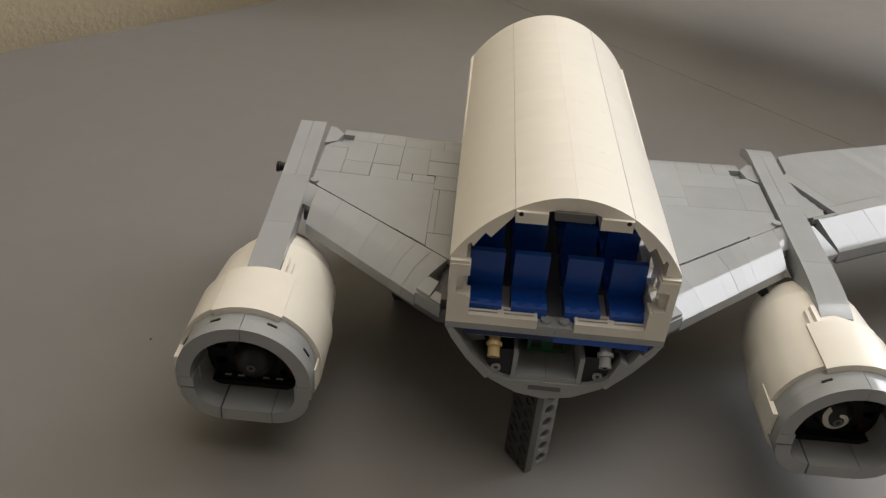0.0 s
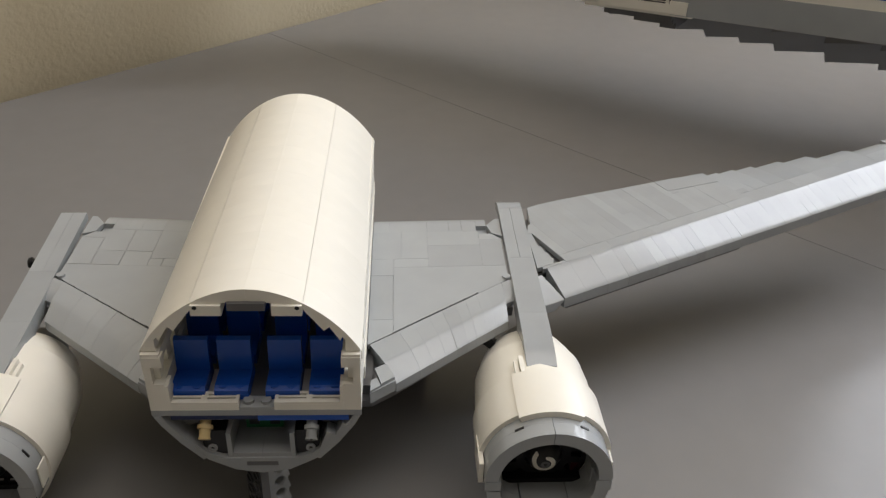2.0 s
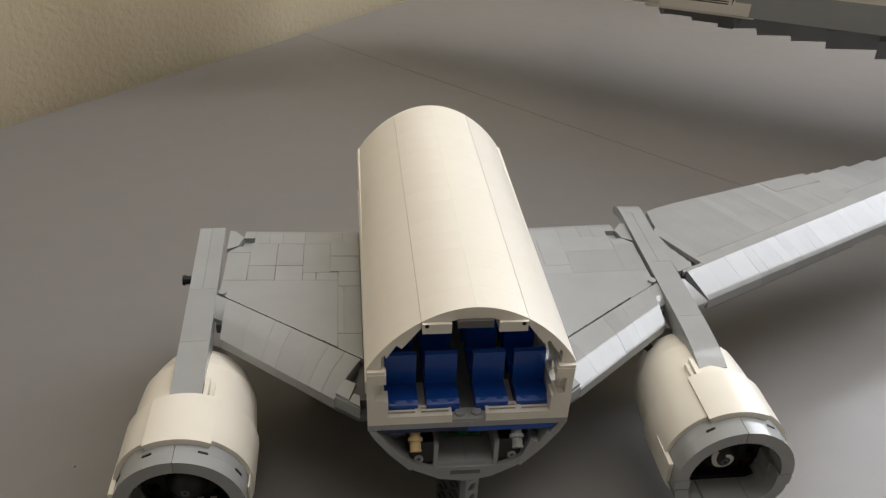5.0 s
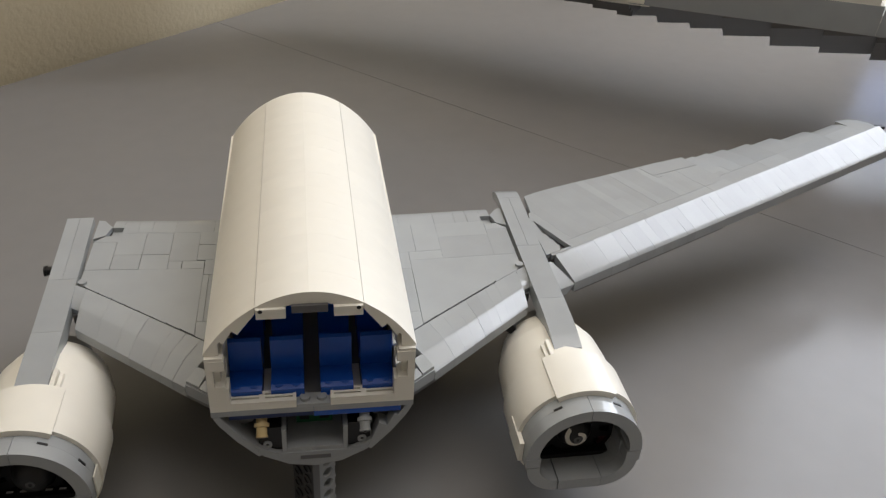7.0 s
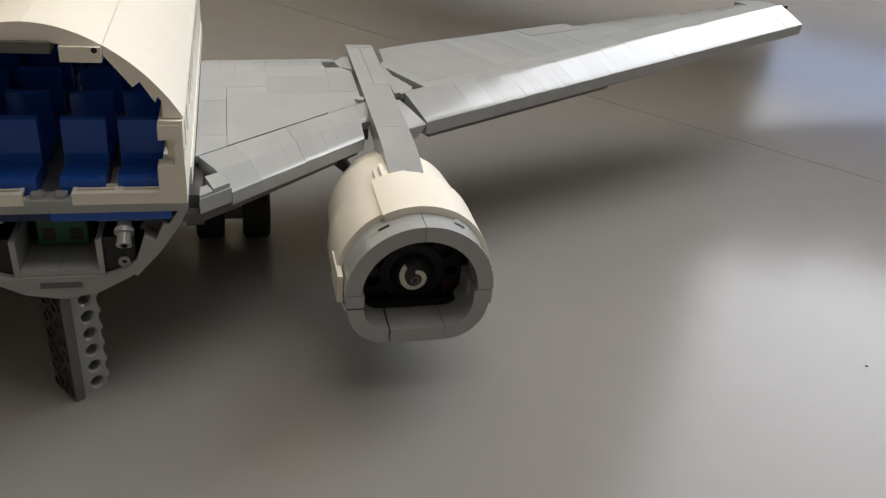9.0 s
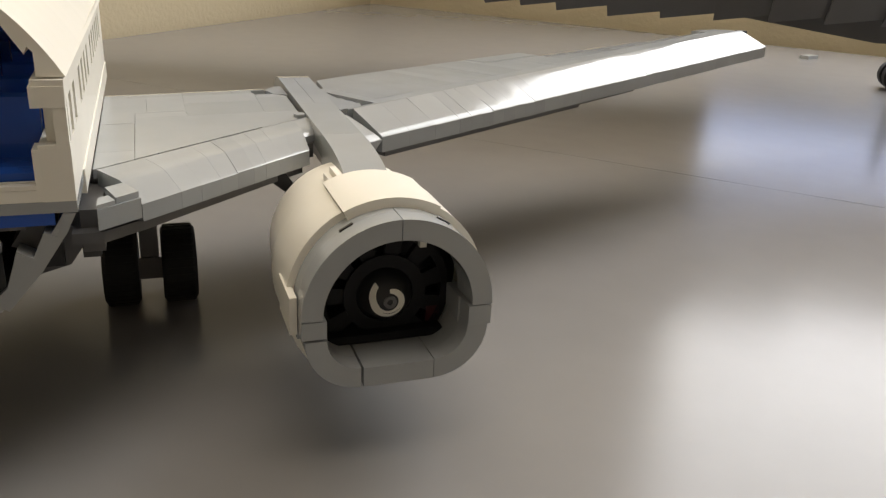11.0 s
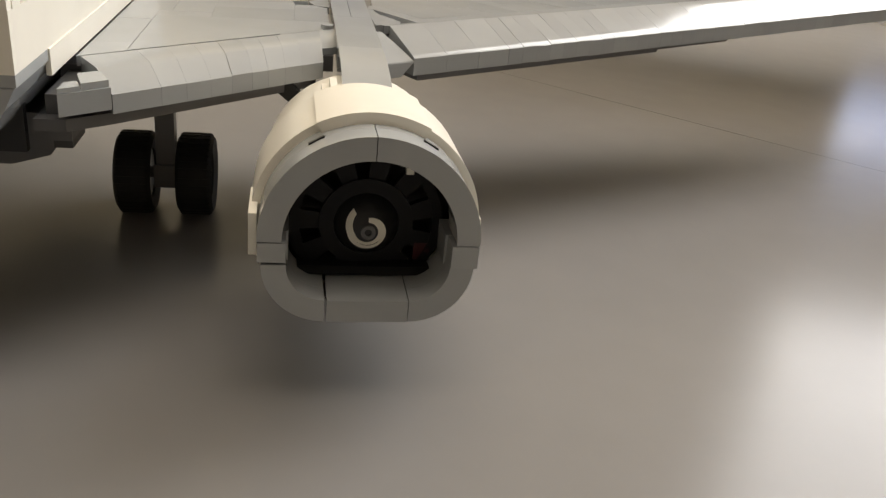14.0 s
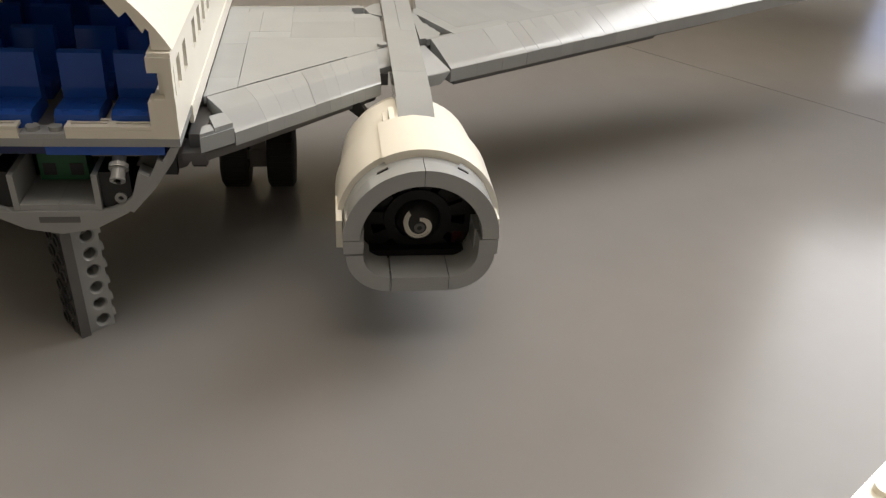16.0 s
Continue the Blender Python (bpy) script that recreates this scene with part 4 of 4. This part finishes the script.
def layer(name, s0, s1, n0, n1, z0, z1, mat, parent=None):
    return part(name, prism([(s0, n0), (s1, n0), (s1, n1), (s0, n1)], z0, z1 - 0.06, lambda u, v, w: on_liner(u, w, v), 0.2), mat, parent or liner)


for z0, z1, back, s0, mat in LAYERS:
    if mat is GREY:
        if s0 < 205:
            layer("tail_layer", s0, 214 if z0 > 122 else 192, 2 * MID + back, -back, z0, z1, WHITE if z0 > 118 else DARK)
    else:
        layer("fuselage_layer", max(s0, -60), OPEN - 3.0 * ((z0 // 9) % 3), 2 * MID + back, -back, z0, z1, mat)
        if s0 < -60:
            part("tail_layer", prism([(s0, MID - 40), (-60.1, 2 * MID + back), (-60.1, -back), (s0, -back - 6)], z0, z1 - 0.06, lambda u, v, w: on_liner(u, w, v), 0.2), mat, liner)
# belly: smooth grey skin, dark overlapping slopes under it
def belly_section(chine, keel):
    half = [(-0.5, 139.9), (-0.5, 126.8), (-26, chine + 3.5), (-51, chine), (-93, keel), (-104, keel - 3), (MID, keel - 4)]
    return half + [(2 * MID - n, z) for n, z in half[-2::-1]]


for s0, s1, chine, keel in ((192.4, 285, 122.5, 99), (285.1, 337, 120.5, 93), (337.1, 430, 119, 90), (430.1, 531, 119, 90), (531.1, 690, 119, 90), (690.1, BELLY_END, 119, 90)):
    part("belly_skin", prism(belly_section(chine, keel), s0, s1, lambda u, v, w: on_liner(w, v, u), 0.1), PALE, liner)
part("belly_band", prism([(192.4, 127), (OPEN - 1, 127), (OPEN - 1, 155.6), (268, 154.8), (192.4, 150.6)], -2, 0.5, on_liner, 0.0), GREY, liner)
for s0, s1, top in ((OPEN - 0.5, 500, 163.5), (500.1, 552, 161), (552.1, BELLY_END, 143)):
    layer("belly_rim", s0, s1, -9, 0.5, 127, top, GREY)
layer("belly_rim", OPEN - 0.5, BELLY_END, 2 * MID, 2 * MID + 9, 127, 141, GREY)
s0 = 98.0
for k in range(14):
    long = 37.4 if k < 5 else 52.0
    up = (20.5, 17.5, 14, 11, 9.8, 6.6, 2.8)[min(k, 6)]

    def tilt(u, v, w, s0=s0, up=up):
        return on_liner(w, v + up + 0.125 * (w - s0 - 26), u)
    part("belly_slope", prism([(-50, 107), (-92, 75.4), (-95, 79.4), (-53, 112)], s0 - 2, s0 + long + 1.0, tilt, 0.25), SLATE, liner)
    s0 += long
# unseen dark block, added to cut the window's reflection in the table
part("belly_fairing", prism([(380, 94), (380, 91), (430, 80), (545, 63), (600, 55), (740, 55), (740, 94)], -206, -128, lambda u, v, w: on_liner(u, v, w), 1.0), DARK, liner)
# stepped white blocks along the lower edge of the tail: start, end, top, bottom; a dark joint lies over each
TAIL_STEPS = [
    (-252, -230, 151, 147), (-230, -154, 150.5, 142.5), (-154, -112, 150, 141.5), (-112, -76, 150.6, 141), (-76, -39, 148.6, 139.2),
    (-39, -3, 146.8, 137.4), (-3, 28, 145, 134.6), (28, 62, 143.2, 130), (62, 116, 139.8, 128.4), (116, 209, 137.4, 125),
]


def side_on(u, v, w):
    return on_liner(w, v, u)


for s0, s1, top, low in TAIL_STEPS:
    part("tail_slope", prism([(1.4, top), (1.4, low + 3.6), (-1.5, low), (-12, low), (-12, top)], s0 + 0.15, s1 - 0.15, side_on, 0.2), WHITE, liner)
    if s0 > -120:
        part("joint", prism([(0.3, top + 0.1), (0.3, top + 1.3), (-1, top + 1.3), (-1, top + 0.1)], s0 - 5, s1 - 5 if s1 < 100 else 186, side_on), BLACK, liner)
part("tail_slope", prism([(1.5, 141), (1.5, 136.5), (-12, 136.5), (-12, 141)], 190.5, 209, side_on, 0.2), WHITE, liner)
STRIPE_TAIL = [(-126, 168.2), (-65, 162.4), (-8, 155.8), (21, 155.9), (112, 158.5), (187.4, 160.4), (186.5, 182.8), (132, 181.2), (18, 178.4), (-44, 175.4), (-126, 170.0)]
part("stripe", prism(STRIPE_TAIL, -2, 0.9, on_liner, 0.0), BLUE, liner, "blue stripe along the fuselage")
part("stripe", prism([(189.2, 161), (265, 164.6), (OPEN - 2, 166), (OPEN - 2, 187.4), (259, 185.8), (188.2, 183)], -2, 0.8, on_liner, 0.0), BLUE, liner, "blue stripe with dark cabin windows")
for k in range(13):
    s0 = 192.8 + 18.2 * k
    z0 = 169.8 + 0.02 * min(s0 - 192, 70)
    part("cabin_window", prism([(s0, z0), (s0 + 12.0, z0), (s0 + 12.0, z0 + 10.6), (s0, z0 + 10.6)], 0.5, 1.2, on_liner, 0.2), NIGHT, liner)
part("joint", prism([(190.2, 136), (191.7, 136), (189.1, 160), (188.1, 185), (188.4, 198), (186.2, 198), (186.6, 185), (187.5, 160)], -1, 1.0, on_liner), BLACK, liner)
part("joint", prism([(128, 161.5), (128.6, 161.5), (128.9, 181), (128.3, 181)], 0.5, 0.95, on_liner), NAVY, liner)
part("joint", prism([(40, 196.4), (208, 199.0), (208, 199.8), (40, 197.2)], -1, 0.3, on_liner), DARK, liner)
for s0 in (83, 110, 137, 174):
    part("joint", prism([(s0, 197.4), (s0 + 0.6, 197.4), (s0 + 0.6, 206), (s0, 206)], -1, 0.25, on_liner), DARK, liner)
part("joint", prism([(146, 152), (146.7, 152), (146.7, 156.5), (146, 156.5)], -1, 0.25, on_liner), DARK, liner)
part("roof_skin", prism([(0.6, 200.4), (0.2, 206), (-3, 215), (-9, 225), (-18, 235), (-30, 245), (-44, 247), (-44, 240), (-10, 205), (-6, 200.4)], 208.5, OPEN - 3, side_on, 0.0), WHITE, liner)
for s0 in (-8.6, 0.7):
    part("tail_window", prism([(s0, 148.7), (s0 + 5.6, 148.7), (s0 + 5.6, 153.2), (s0, 153.2)], -1, 0.4, on_liner), DARK, liner)
part("wing", prism([(520, -150), (750, -150), (750, -215), (560, -560), (470, -560), (480, -215)], 112, 124, lambda u, v, w: on_liner(u, w + 0.16 * (-150 - v), v), 0.4), GREY, liner, "grey wing of the white and blue airliner")
# landing gear leg with one wheel pair
wheel_at = Vector((923, 556))
part("gear_leg", box(wheel_at.x - 4, wheel_at.x + 4, wheel_at.y - 4, wheel_at.y + 4, 10, 100), DARK, liner)
for dx in (-11, 11):
    wc = wheel_at + Vector((dx * 0.532, dx * 0.847))
    wb = bmesh.new()
    add_tube(wb, (-6, 0, 0), 17, 8, 12, "x", 28)
    ty = smooth(part("tyre", chamfer(wb, 1.2), RUBBER, liner), 40)
    ty.location, ty.rotation_euler = Vector((wc.x, wc.y, 17)) * MM, (0, 0, radians(58))
    part("rim", add_tube(bmesh.new(), (-5, 0, 0), 8.2, 2.5, 10, "x", 20), GREY, ty)

# ---- loose bits on the table ----
def loose_plate(name, label, x, y, yaw, sx, sy, h, mat):
    t = mesh_object(name, box(-sx / 2, sx / 2, -sy / 2, sy / 2, 0, h, 0.2), mat)
    t.location, t.rotation_euler = Vector((x, y, 0.02)) * MM, (0, 0, radians(yaw))
    return tagged(t, label, "toy brick")


loose_plate("loose_tile", "small grey loose tile lying on the table", 994, 784, 20, 27, 14, 5, GREY)


def studded_brick():
    t = thing("loose_brick", "tall white studded toy brick standing on the table", "toy brick", at=(0, 0, 0))
    a = Vector((218.2, -172.6))
    t.location, t.rotation_euler = Vector((a.x, a.y, 0)) * MM, (0, 0, radians(34.8))
    for k in range(9):
        part("brick", box(0.02, 31.9, -15.9, 0, 9.6 * k + 0.03, 9.6 * k + 9.58, 0.2), WHITE, t)
    for i in range(4):
        for j in range(2):
            part("stud", add_cyl(bmesh.new(), (4 + 8 * i, -4 - 8 * j, 86.4), 2.4, 1.7, "z", 20), WHITE, t)
    return t


studded_brick()

for x, y in ((371.4, -15), (-215.5, 71.5)):
    cb = add_cyl(bmesh.new(), (0, 0, 0), 0.8, 0.7, "z", 7, 0.4)
    c = mesh_object("crumb", cb, DARK)
    c.location = Vector((x, y, 0.02)) * MM
    tagged(c, "tiny dark crumb of dirt on the table", "crumb", "crumbs on the table")

# tailplane of the second airliner
tailp = part("tailplane", prism([(-36, 660), (-214, 625), (-233, 631), (-227, 648), (-32, 694)], 161, 167, along_z, 0.3), WHITE, liner, "white tailplane with stepped dark edge")
for k in range(24):
    u = k / 24
    p = Vector((-41, 661)).lerp(Vector((-229, 629)), u)
    part("edge_block", box(p.x - 4, p.x + 4, p.y - 2, p.y + 10, 156.5 + (k % 3), 160.9, 0.2), (DARK, WHITE, GREY, DARK)[k % 4], tailp)
